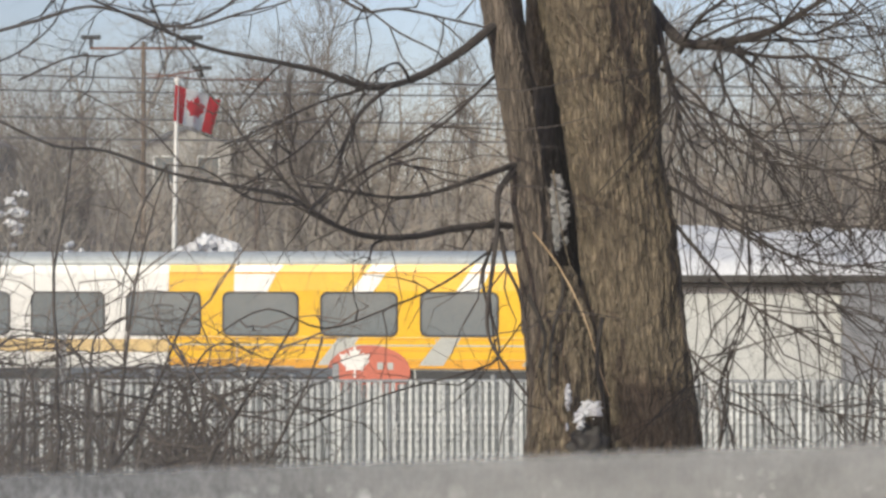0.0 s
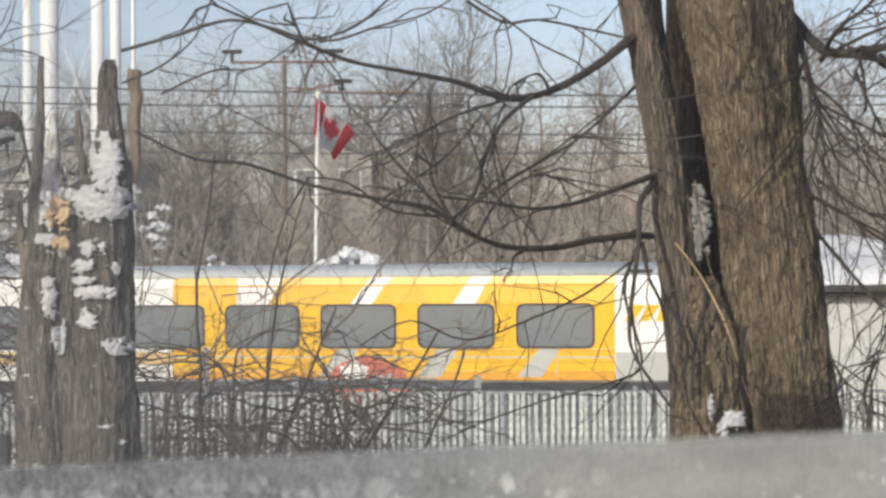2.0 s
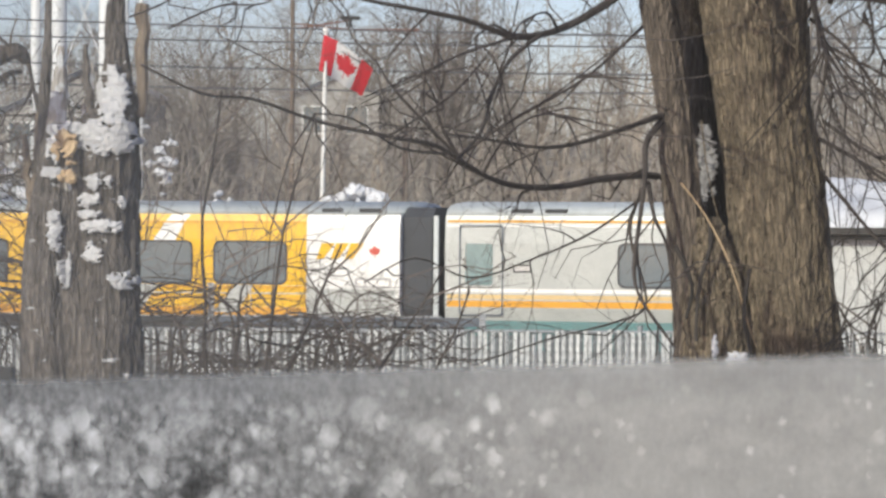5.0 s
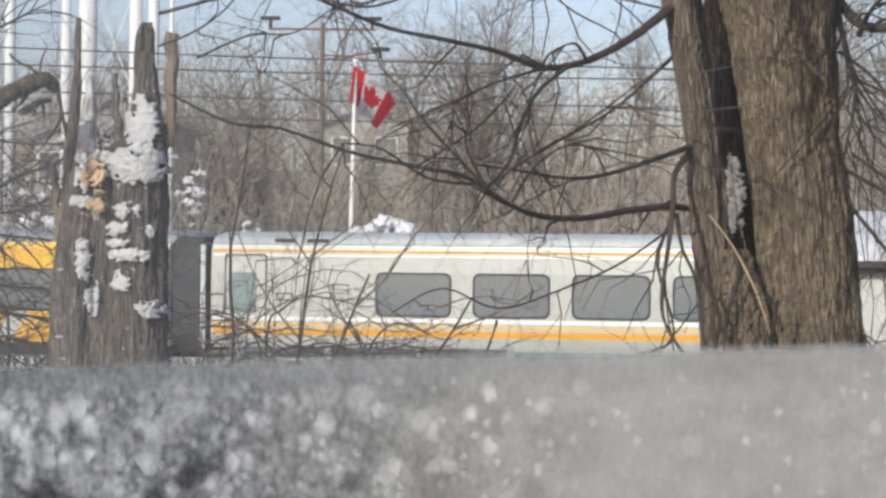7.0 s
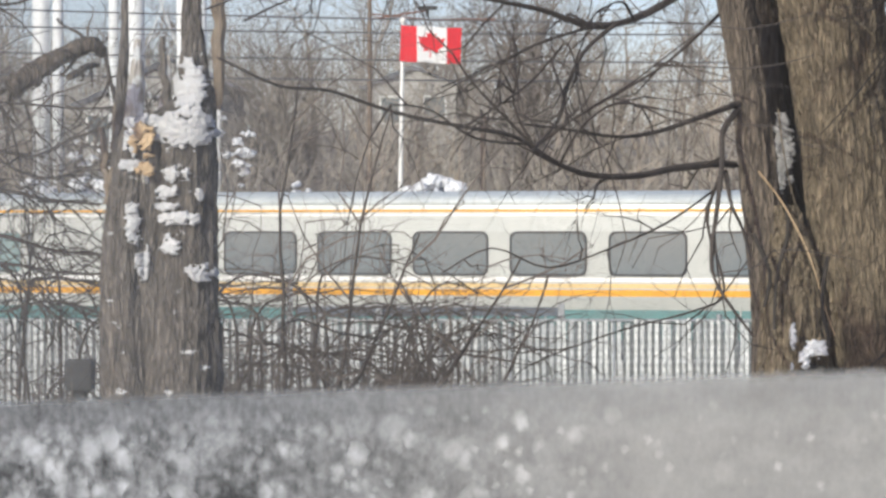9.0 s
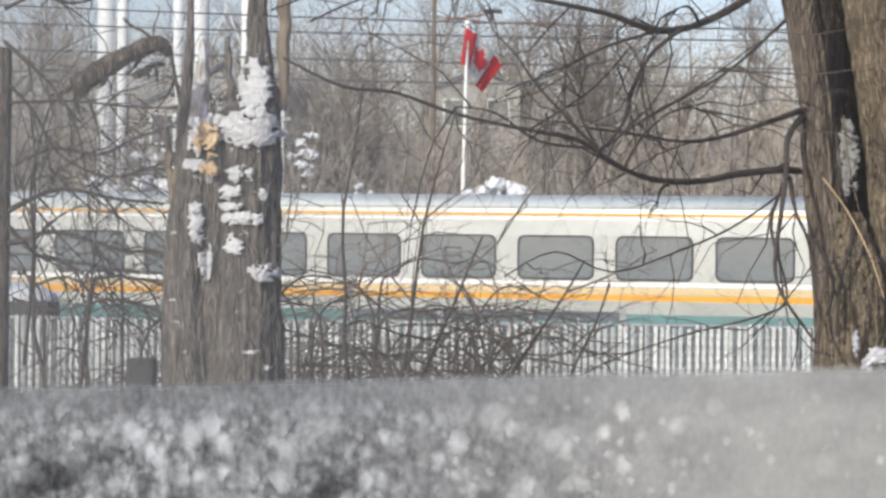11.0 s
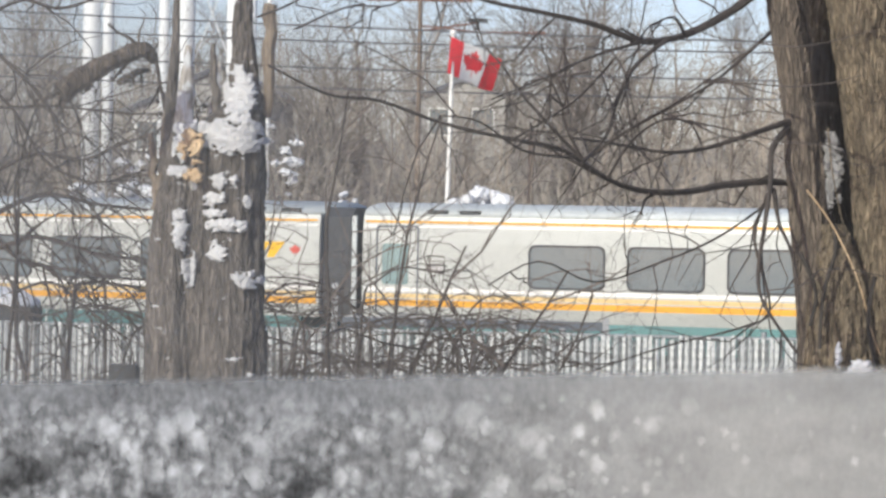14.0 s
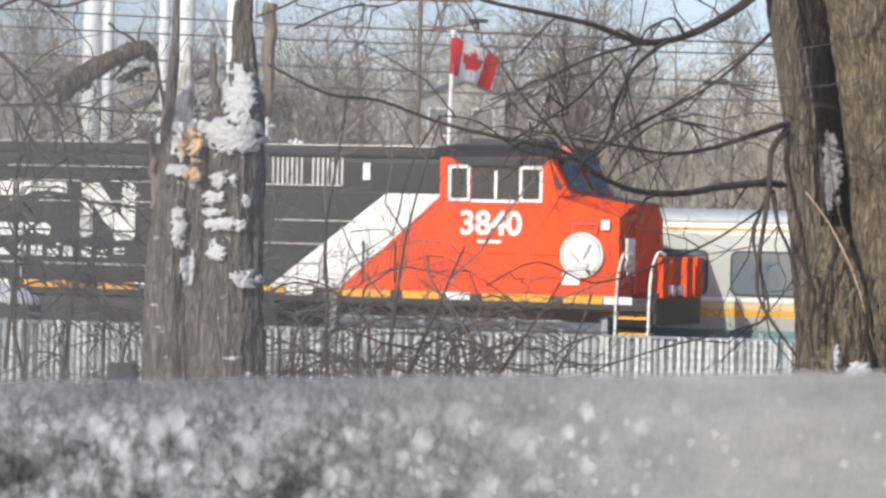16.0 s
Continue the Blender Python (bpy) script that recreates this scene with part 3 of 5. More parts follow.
    part("louvre", cube((-CAR_L + 1.45, s0 - 0.009, 2.19), (-CAR_L + 1.77, s0, 2.29)), M_STEEL, car)
    part("hatch", ring_prism(rounded(-0.95, -0.18, 1.82, 2.02, 0.02), rounded(-0.91, -0.22, 1.86, 1.98, 0.02), s0 - 0.012, s0), M_STEEL, car)
    for k, x in enumerate((-1.78, -1.47, -1.16)):
        part("logo_stroke", prism([(x, 2.40), (x + 0.16, 2.40), (x + 0.40, 2.72), (x + 0.12, 2.72)], s0 - 0.012, s0), M_YELLOW, car, "slanting gold stroke")
    part("logo_leaf", prism(leaf_shape(-0.53, 2.55, 0.13), s0 - 0.012, s0), M_RED, car, "small red leaf")
    for x in (-0.45, -1.25, -CAR_L + 1.8, -CAR_L + 2.5):
        part("roof_vent", cube((x - 0.45, -1.40, 3.32), (x, -1.30, 3.42)), M_DARK, car)
    # gangway beyond the front end
    part("gangway", loft([(-1.15, 1.1), (-1.32, 1.4), (-1.32, 3.25), (-1.0, 3.45), (1.0, 3.45), (1.32, 3.25), (1.32, 1.4), (1.15, 1.1)], [0.0, 0.14, 0.17, 0.3, 0.33, 0.46, 0.49, 0.62]), M_RUBBER, car, "black rubber gangway")
    part("gangway_post", cube((0.70, -1.46, 1.1), (0.80, -1.40, 3.28)), M_ROOF, car, "bright end post")
    part("coupler", cube((0.0, -0.25, 0.7), (0.93, 0.25, 1.0)), M_DARK, car)
    return car


car_a = passenger_car(True, "white and golden yellow passenger car with slanting white flashes")
car_b = passenger_car(False, "cream passenger car with amber stripe and dark windows")
car_c = copy_thing(car_b, pose(0, 0, 0))

# ---- the freight locomotive ----


def locomotive():
    e = thing("freight_locomotive", pose(0, 0, 0), "vermilion and black diesel freight locomotive with white wedge", "locomotive")
    part("deck", cube((-22.0, -1.5, 1.60), (-0.9, 1.5, 1.84), 0.02), M_CN_BLACK, e)
    for i in range(26):
        x = -21.9 + i * 0.8
        if x > -1.6:
            break
        part("sill_marking", cube((x, -1.512, 1.72), (x + (0.55 if i % 2 else 0.78), -1.49, 1.86)), M_ENG_WHITE if i % 4 == 1 else M_ORANGE, e, "white sill block" if i % 4 == 1 else "amber sill block")
    part("fuel_tank", cube((-14.5, -1.4, 0.45), (-8.5, 1.4, 1.58), 0.15), M_CN_BLACK, e)
    for bx in (-4.2, -18.0):
        bogie = part("bogie", cube((bx - 2.3, -1.2, 0.5), (bx + 2.3, 1.2, 1.25), 0.08), M_DARK, e)
        for wx in (-1.8, 0, 1.8):
            for wy in (-0.80, 0.68):
                part("wheel", rod((bx + wx, wy, 0.62), (bx + wx, wy + 0.12, 0.62), 0.5, 20), M_STEEL, bogie)
    part("long_hood", cube((-21.2, -1.0, 1.84), (-5.2, 1.0, 4.38), 0.10), M_CN_BLACK, e, "black engine hood")
    part("hood_top", cube((-20.8, -0.75, 4.38), (-5.4, 0.75, 4.60), 0.06), M_CN_BLACK, e)
    part("radiator", cube((-20.8, -1.42, 3.5), (-15.8, 1.42, 4.45), 0.08), M_CN_BLACK, e)
    part("cabinet", cube((-8.9, -1.40, 1.84), (-5.2, 1.40, 3.72), 0.04), M_CN_BLACK, e, "black equipment cabinet")
    for k in range(14):
        x = -8.85 + k * 0.10 + (0.14 if k > 6 else 0)
        part("vent_slat", cube((x, -1.03, 3.84), (x + 0.045, -0.99, 4.36)), M_STEEL, e)
    for z in (3.82, 3.42):
        part("hood_rail", cube((-14.5, -1.04, z), (-7.4, -0.99, z + 0.03)), M_STEEL, e)
    part("hood_box", cube((-6.95, -1.05, 3.95), (-6.80, -0.99, 4.28), 0.02), M_ENG_WHITE, e)
    for x in (-10.1, -12.2, -13.3):
        part("hood_door", ring_prism(rounded(x - 0.9, x, 2.0, 3.7, 0.03), rounded(x - 0.87, x - 0.03, 2.03, 3.67, 0.03), -1.02, -1.0), M_DARK, e)
    part("white_wedge", prism([(-8.70, 1.86), (-7.25, 1.86), (-5.19, 3.70), (-6.32, 3.70)], -1.412, -1.39), M_ENG_WHITE, e, "slanting white wedge")
    part("red_wedge", prism([(-7.25, 1.86), (-5.19, 1.86), (-5.19, 3.70)], -1.412, -1.39), M_CN_RED, e)
    # the cab and its nose
    cab = part("cab", prism([(-5.2, 1.84), (-5.2, 4.40), (-3.05, 4.44), (-2.86, 3.72), (-2.86, 1.84)], -1.5, 1.5), M_CN_RED, e, "vermilion cab")
    part("cab_roof", loft([(-1.5, 4.40), (-1.25, 4.62), (0, 4.70), (1.25, 4.62), (1.5, 4.40)], [-5.35, -3.0]), M_CN_BLACK, e, "black cab roof")
    part("roof_unit", cube((-4.9, -0.7, 4.62), (-3.6, 0.7, 4.78), 0.05), M_DARK, e, "dark roof air conditioner")
    part("roof_beacon", cube((-3.05, -0.9, 4.44), (-2.8, -0.55, 4.66), 0.03), M_RED, e)
    bm = bmesh.new()
    near, mid = -1.5, -0.75
    pts = {"a": (-2.86, near, 1.84), "b": (-1.66, near + 0.1, 1.84), "c": (-1.66, near + 0.1, 3.33), "d": (-2.86, near, 3.70), "e": (-1.56, mid, 3.60), "f": (-2.64, mid, 3.76)}
    v = {k: bm.verts.new(p) for k, p in pts.items()}
    w = {k: bm.verts.new((p[0], -p[1], p[2])) for k, p in pts.items()}
    for q in (v, w):
        bm.faces.new((q["a"], q["b"], q["c"], q["d"]))
        bm.faces.new((q["c"], q["e"], q["f"], q["d"]))
    bm.faces.new((v["b"], w["b"], w["c"], w["e"], v["e"], v["c"]))
    bm.faces.new((v["e"], w["e"], w["f"], v["f"]))
    bm.faces.new((v["d"], v["f"], w["f"], w["d"]))
    bm.faces.new((v["a"], v["d"], w["d"], w["a"]))
    bm.faces.new((v["a"], w["a"], w["b"], v["b"]))
    part("nose", bm, M_CN_RED, e, "vermilion nose")
    part("nose_top", prism([(-2.62, 3.765), (-1.56, 3.615), (-1.56, 3.605), (-2.62, 3.755)], -0.8, 0.8), M_CN_BLACK, e, "black anti-glare nose top")
    bm = bmesh.new()
    q = [bm.verts.new(p) for p in ((-3.02, -1.45, 4.42), (-3.02, 1.45, 4.42), (-2.64, 1.35, 3.72), (-2.64, -1.35, 3.72), (-2.86, -1.47, 3.72), (-2.86, 1.47, 3.72))]
    bm.faces.new((q[0], q[1], q[2], q[3]))
    bm.faces.new((q[0], q[3], q[4]))
    bm.faces.new((q[1], q[5], q[2]))
    bm.faces.new((q[0], q[4], q[5], q[1]))
    bm.faces.new((q[2], q[5], q[4], q[3]))
    part("cab_front", bm, M_CN_RED, e)
    for s in (-1, 1):
        bm = bmesh.new()
        q = [bm.verts.new(p) for p in ((-2.985, s * 0.12, 4.36), (-2.985, s * 1.22, 4.36), (-2.68, s * 1.18, 3.78), (-2.68, s * 0.12, 3.78))]
        bm.faces.new(q)
        bmesh.ops.solidify(bm, geom=bm.faces[:], thickness=0.02)
        bmesh.ops.translate(bm, verts=bm.verts[:], vec=(0.035, 0, 0.03))
        part("windshield", bm, M_CABGLASS, e, "dark slanting windshield")
    part("corner_window", prism([(-2.96, 4.24), (-2.78, 3.84), (-2.90, 3.84)], -1.46, -1.42), M_CABGLASS, e)
    for x0, x1 in ((-5.02, -4.58), (-3.60, -3.14)):
        w = part("cab_window", ring_prism(rounded(x0, x1, 3.58, 4.26, 0.03), rounded(x0 + 0.06, x1 - 0.06, 3.64, 4.20, 0.02), -1.54, -1.49), M_ENG_WHITE, e, "white cab window frame")
        part("pane", cube((x0 + 0.05, -1.51, 3.63), (x1 - 0.05, -1.50, 4.21)), M_CABGLASS, w)
    w = part("sliding_window", cube((-4.56, -1.508, 3.60), (-3.62, -1.49, 4.38)), M_CABGLASS, e, "dark sliding cab window")
    part("mullion", cube((-4.10, -1.53, 3.64), (-4.04, -1.50, 4.16)), M_ENG_WHITE, w)
    part("window_ledge", cube((-4.56, -1.56, 3.56), (-3.62, -1.49, 3.62)), M_ENG_WHITE, w)
    part("awning", cube((-4.62, -1.60, 4.24), (-3.56, -1.49, 4.40), 0.02), M_CN_BLACK, e, "black cab window awning")
    part("roof_side", prism([(-5.0, 4.41), (-4.72, 4.24), (-3.20, 4.24), (-3.02, 4.43)], -1.535, -1.49), M_CN_BLACK, e, "black turned-down roof side")
    part("roof_horn", rod((-3.9, -0.95, 4.72), (-3.3, -0.95, 4.74), 0.05, 10), M_DARK, e)
    part("front_handle", rod((-1.56, -1.05, 2.30), (-1.56, -1.05, 2.95), 0.022, 6), M_ENG_WHITE, e)
    part("sand_hatch", ring_prism(rounded(-2.55, -2.05, 3.02, 3.22, 0.03), rounded(-2.52, -2.08, 3.05, 3.19, 0.02), -1.50, -1.46), M_RED, e)
    part("grab_panel", cube((-5.2, -1.515, 2.42), (-2.9, -1.49, 2.44)), M_CN_RED, e)
    for x in (-4.9, -4.0, -3.4):
        part("panel_seam", cube((x, -1.506, 1.9), (x + 0.015, -1.49, 2.9)), M_RED, e)
    # steel strip added to paint the bright line of a lit edge
    part("hood_edge", cube((-21.0, -0.80, 4.60), (-5.6, -0.72, 4.63)), M_STEEL, e, "pale strip added for the sunlit hood edge")
    for k in range(9):
        x = -16.0 + k * 0.85
        part("hood_latch", cube((x, -1.03, 2.55 + 0.5 * (k % 3)), (x + 0.10, -0.99, 2.66 + 0.5 * (k % 3)), 0.01), M_ENG_WHITE if k % 2 else M_STEEL, e)
    for z, x0, x1 in ((3.15, -8.6, -6.9), (2.7, -8.9, -7.6), (2.2, -15.8, -9.2), (4.12, -15.5, -9.4)):
        part("pipe_run", rod((x0, -1.06 if z > 3.5 else -1.43, z), (x1, -1.06 if z > 3.5 else -1.43, z), 0.02, 6), M_STEEL, e)
    for x in (-7.55, -6.75, -6.1):
        part("grab_rail", rod((x, -1.45, 2.0), (x, -1.45, 2.0 + 0.8), 0.015, 6), M_CN_BLACK, e)
    num = bpy.data.curves.new("road_number", "FONT")
    num.body, num.size, num.extrude, num.offset = "3840", 0.62, 0.006, 0.018
    num.materials.append(M_ENG_WHITE)
    ob = new("road_number", num)
    ob.parent, ob.matrix_local = e, pose(-4.78, -1.512, 2.97, 90, 0, 0)
    part("model_bar", cube((-4.42, -1.508, 2.80), (-3.95, -1.49, 2.86)), M_ENG_WHITE, e)
    disc = part("round_emblem", rod((-2.35, -1.40, 2.62), (-2.35, -1.515, 2.62), 0.42, 32), M_ENG_WHITE, e, "round white emblem")
    part("emblem_ring", ring_prism([(-2.35 + 0.40 * math.cos(a), 2.62 + 0.40 * math.sin(a)) for a in [k * 0.2618 for k in range(24)]], [(-2.35 + 0.34 * math.cos(a), 2.62 + 0.34 * math.sin(a)) for a in [k * 0.2618 for k in range(24)]], -1.52, -1.50), M_CREAM, disc)
    part("emblem_mark", prism([(-2.34, 2.52), (-2.29, 2.52), (-2.13, 2.82), (-2.20, 2.84)], -1.522, -1.50), M_GALV, disc)
    part("emblem_mark", prism([(-2.60, 2.66), (-2.54, 2.70), (-2.36, 2.50), (-2.40, 2.46)], -1.522, -1.50), M_STEEL, disc)
    part("emblem_bar", cube((-2.52, -1.522, 2.36), (-2.2, -1.50, 2.42)), M_STEEL, disc)
    part("white_plate", cube((-2.72, -1.507, 2.06), (-2.38, -1.49, 2.30)), M_ENG_WHITE, e)
    part("number_board", cube((-1.98, -1.507, 3.10), (-1.82, -1.45, 3.28)), M_ENG_WHITE, e)
    for z in (2.2, 2.62):
        for x in (-5.1, -4.2, -3.3):
            part("grab_iron", rod((x, -1.53, z), (x + 0.5, -1.53, z), 0.012, 6), M_CN_RED, e)
    # front platform, steps, rails and coupler
    part("end_plate", cube((-1.0, -1.45, 1.35), (-0.88, 1.45, 1.95), 0.02), M_CN_BLACK, e)
    part("front_door", cube((-1.63, -0.55, 1.9), (-1.58, 0.15, 3.2), 0.02), M_CN_RED, e)
    part("front_step_white", cube((-1.60, -1.20, 2.25), (-1.54, -0.75, 2.95), 0.02), M_ENG_WHITE, e)
    for y in (-1.15, -0.55, 0.4, 1.1):
        part("end_shield", cube((-0.92, y - 0.2, 1.86), (-0.80, y + 0.2, 2.62), 0.03), M_CN_RED, e, "vermilion end shield")
    for y in (-0.9, -0.35):
        part("ditch_light", rod((-0.86, y, 2.0), (-0.72, y, 2.0), 0.10, 14), M_ENG_WHITE, e)
    for x in (-1.62, -0.98):
        part("step_rail", tube(bmesh.new(), curve_points([(x - 0.03, -1.56, 1.1), (x, -1.56, 2.2), (x + 0.12, -1.55, 2.68), (x + 0.22, -1.4, 2.66)]), [0.028] * 13, 8), M_ENG_WHITE, e, "white step handrail")
    for z in (1.15, 1.45):
        part("step", cube((-1.6, -1.52, z), (-1.0, -1.2, z + 0.05)), M_ORANGE, e)
    part("coupler", cube((-0.9, -0.2, 0.7), (-0.1, 0.2, 1.05), 0.04), M_DARK, e)
    # walkway rail along the hood
    for i in range(8):
        x = -9.2 - i * 1.6
        part("stanchion", rod((x, -1.46, 1.84), (x, -1.46, 2.85), 0.02, 6), M_STEEL if i % 2 else M_CN_BLACK, e)
    part("handrail", rod((-20.5, -1.46, 2.85), (-9.0, -1.46, 2.85), 0.02, 6), M_CN_BLACK, e)
    # large white logo strokes on the hood, and unread lettering below them
    s = -1.016
    part("logo_stroke", prism(rounded(-15.6, -13.25, 3.52, 3.80, 0.13), s, -0.99), M_ENG_WHITE, e, "thick white logo stroke")
    part("logo_stroke", prism(rounded(-15.6, -13.6, 2.72, 2.98, 0.12), s, -0.99), M_ENG_WHITE, e)
    part("logo_stroke", prism(rounded(-12.95, -12.68, 2.72, 3.74, 0.10), s, -0.99), M_ENG_WHITE, e)
    part("logo_stroke", prism([(-12.95, 3.78), (-12.55, 3.80), (-11.75, 2.70), (-12.15, 2.66)], s - 0.004, -0.99), M_ENG_WHITE, e)
    part("logo_stroke", prism(rounded(-12.05, -11.76, 2.70, 3.80, 0.10), s, -0.99), M_ENG_WHITE, e)
    for i in range(9):
        x = -15.1 + i * 0.36
        part("lettering_bar", cube((x, s, 2.33), (x + 0.24, -0.99, 2.33 + (0.20, 0.14, 0.20)[i % 3])), M_ENG_WHITE, e)
    return e


engine = locomotive()

# ---- the fence ----


def fence():
    f = thing("fence", pose(0, 44.0, 0, 0, 0, -1.0), "chain-link fence with pale privacy slats and steel posts", "fence")
    top = 1.80
    slat = mesh("slat", cube((-0.0235, -0.008, 0.05), (0.0235, 0.008, top)), M_SLAT)
    for i in range(200):
        x = -9.6 + i * 0.085
        o = part("slat", slat, None, f)
        o.location = (x, random.uniform(-0.010, 0.010), random.uniform(-0.05, 0.015))
        o.rotation_euler = (0, random.gauss(0, 0.007), random.gauss(0, 0.45))
    # added strips behind the slats paint the gaps dark
    spacer = mesh("spacer", cube((-0.024, 0.012, 0.05), (0.024, 0.020, top - 0.03)), M_GAP_SHADE)
    for i in range(200):
        o = part("spacer", spacer, None, f)
        o.location = (-9.6 + (i + 0.5) * 0.085, 0, random.uniform(-0.04, 0.0))
    post = mesh("post", tube(bmesh.new(), [(0, 0.05, 0), (0, 0.05, top + 0.06)], [0.035] * 2, 10), M_GALV)
    for i in range(8):
        o = part("post", post, None, f)
        o.location = (-9.2 + i * 2.45, 0, 0)
    part("top_rail", rod((-9.7, 0.045, top - 0.02), (7.5, 0.045, top - 0.02), 0.022), M_GALV, f)
    bm = bmesh.new()
    for i in range(200):
        x = -9.64 + i * 0.085
        for k in range(9):
            z = 0.1 + k * 0.19
            tube(bm, [(x - 0.043, -0.014, z), (x + 0.043, -0.014, z + 0.095), (x - 0.043, -0.014, z + 0.19)], [0.0055] * 3, 3, cap=False)
    tagged(part("wire_mesh", bm, M_GALV, f), kind="stuff")


fence()

# ---- the pale shed with its snowy roof ----


def shed():
    s = thing("shed", pose(0, 0, 0), "pale metal-sided shed with dark eaves and snowy roof", "building")
    d = 55.0
    x0, x1 = 2.4, 14.0
    wall = part("wall", cube((x0, d, 0), (x1, d + 6.5, 3.0)), M_WALL, s, "pale siding wall")
    for i in range(6):
        x = x0 + 0.3 + i * 2.18
        part("panel_joint", cube((x, d - 0.012, 0), (x + 0.03, d + 0.02, 2.98)), M_TRIM if i % 2 else M_SIDING, wall)
    # shaded by its colour, darker than the wall beside it
    part("corner_bay", cube((6.05, d - 0.25, 0), (14.0, d - 0.004, 2.98)), M_SHADED_BAY, s, "projecting bay with shade in its grey colour")
    part("eave", cube((x0 - 0.4, d - 0.16, 2.97), (x1, d + 0.2, 3.08), 0.02), M_TRIM, s, "dark eave board")
    part("gutter", rod((x0 - 0.4, d - 0.18, 2.93), (x1, d - 0.18, 2.93), 0.03), M_TRIM, s)
    bm = bmesh.new()
    n, m = 110, 26
    g = []
    for i in range(n + 1):
        row = []
        for j in range(m + 1):
            x = x0 - 0.4 + (x1 - x0 + 0.4) * i / n
            y = d - 0.15 + 4.0 * j / m
            u = j / m
            z = 3.09 + 0.66 * min(1.0, u * 1.6) ** 0.55 + (0.14 * noise.noise(Vector((x * 0.7, y * 0.7, 0))) + 0.10 * noise.noise(Vector((x * 2.3, y * 2.3, 5)))) * min(1.0, u * 5)
            if j == 0 or j == m:
                z = 3.04
            row.append(bm.verts.new((x, y, z)))
        g.append(row)
    for a, b in zip(g, g[1:]):
        for j in range(m):
            bm.faces.new((a[j], b[j], b[j + 1], a[j + 1]))
    part("snow_cover", bm, M_SNOW, s, "lumpy white snow on the roof", smooth=True)
    part("roof", prism([(x0, 2.98), (x1, 2.98), (x1, 3.02), (x0, 3.02)], d - 0.3, d + 6.5), M_TRIM, s)
    part("vent_hood", cube((8.2, d + 1.2, 3.3), (9.4, d + 2.4, 4.0), 0.05), M_GALV, s)
    return s


shed()

# ---- the great tree ----
TREE_D = 20.0


def bough(bm, d0, d1, r0, r1, *ab, twigs=6, size=1.0, n=7, jag=0.06):
    """A limb through sight places, nearer or farther along its way, with twigs on it."""
    k = len(ab)
    pts = curve_points([sighted(a - 784, 490 - b, d0 + (d1 - d0) * i / (k - 1)) for i, (a, b) in enumerate(ab)], 4)
    m = len(pts)
    rad = [(r0 + (r1 - r0) * (i / (m - 1)) ** 0.8) * 0.58 / FAR * TREE_D * random.uniform(0.92, 1.08) for i in range(m)]
    tube(bm, pts, rad, n, jag=jag)
    for _ in range(twigs):
        i = random.randint(m // 4, m - 1)
        way = (pts[min(i + 1, m - 1)] - pts[max(i - 1, 0)]).normalized() + rand_dir(0.42) + Vector((0, 0, -0.15))
        twig(bm, pts[i], way, size * random.uniform(0.4, 1.2), max(0.006, min(rad[i] * 0.6, 0.018)), 2, 3, 2, 0.07, 0.36)
    return pts


def trunk_mesh(rows, d, sides=180, seed=0.0, bark=0.022):
    """A trunk from rows of sight place and half width, with furrowed bark."""
    rows = [(sighted(a - 784, 490 - b, d), w / FAR * d) for a, b, w in rows]
    line = curve_points([p for p, _ in rows], 22)
    m = len(line)
    bm = bmesh.new()
    rings = []
    for i, p in enumerate(line):
        t = i / (m - 1) * (len(rows) - 1)
        k = min(int(t), len(rows) - 2)
        r = rows[k][1] + (rows[k + 1][1] - rows[k][1]) * (t - k)
        ring = []
        for s in range(sides):
            a = 2 * math.pi * s / sides
            u = Vector((math.cos(a), math.sin(a), 0))
            lump = noise.noise(Vector((u.x * 1.4 + seed, u.y * 1.4, p.z * 0.7))) * 0.10
            ridge = abs(noise.noise(Vector((u.x * r * 30 + seed, u.y * r * 30, p.z * 3.0))))
            ridge2 = abs(noise.noise(Vector((u.x * r * 62 + seed, u.y * r * 62, p.z * 7.0))))
            ring.append(bm.verts.new(p + u * (r * (1 + lump) - bark * (1 - min(1, ridge * 2.6)) - 0.4 * bark * (1 - min(1, ridge2 * 2.6)))))
        rings.append(ring)
    for a, b in zip(rings, rings[1:]):
        for s in range(sides):
            bm.faces.new((a[s], a[(s + 1) % sides], b[(s + 1) % sides], b[s]))
    bm.faces.new(rings[0])
    bm.faces.new(rings[-1])
    return bm


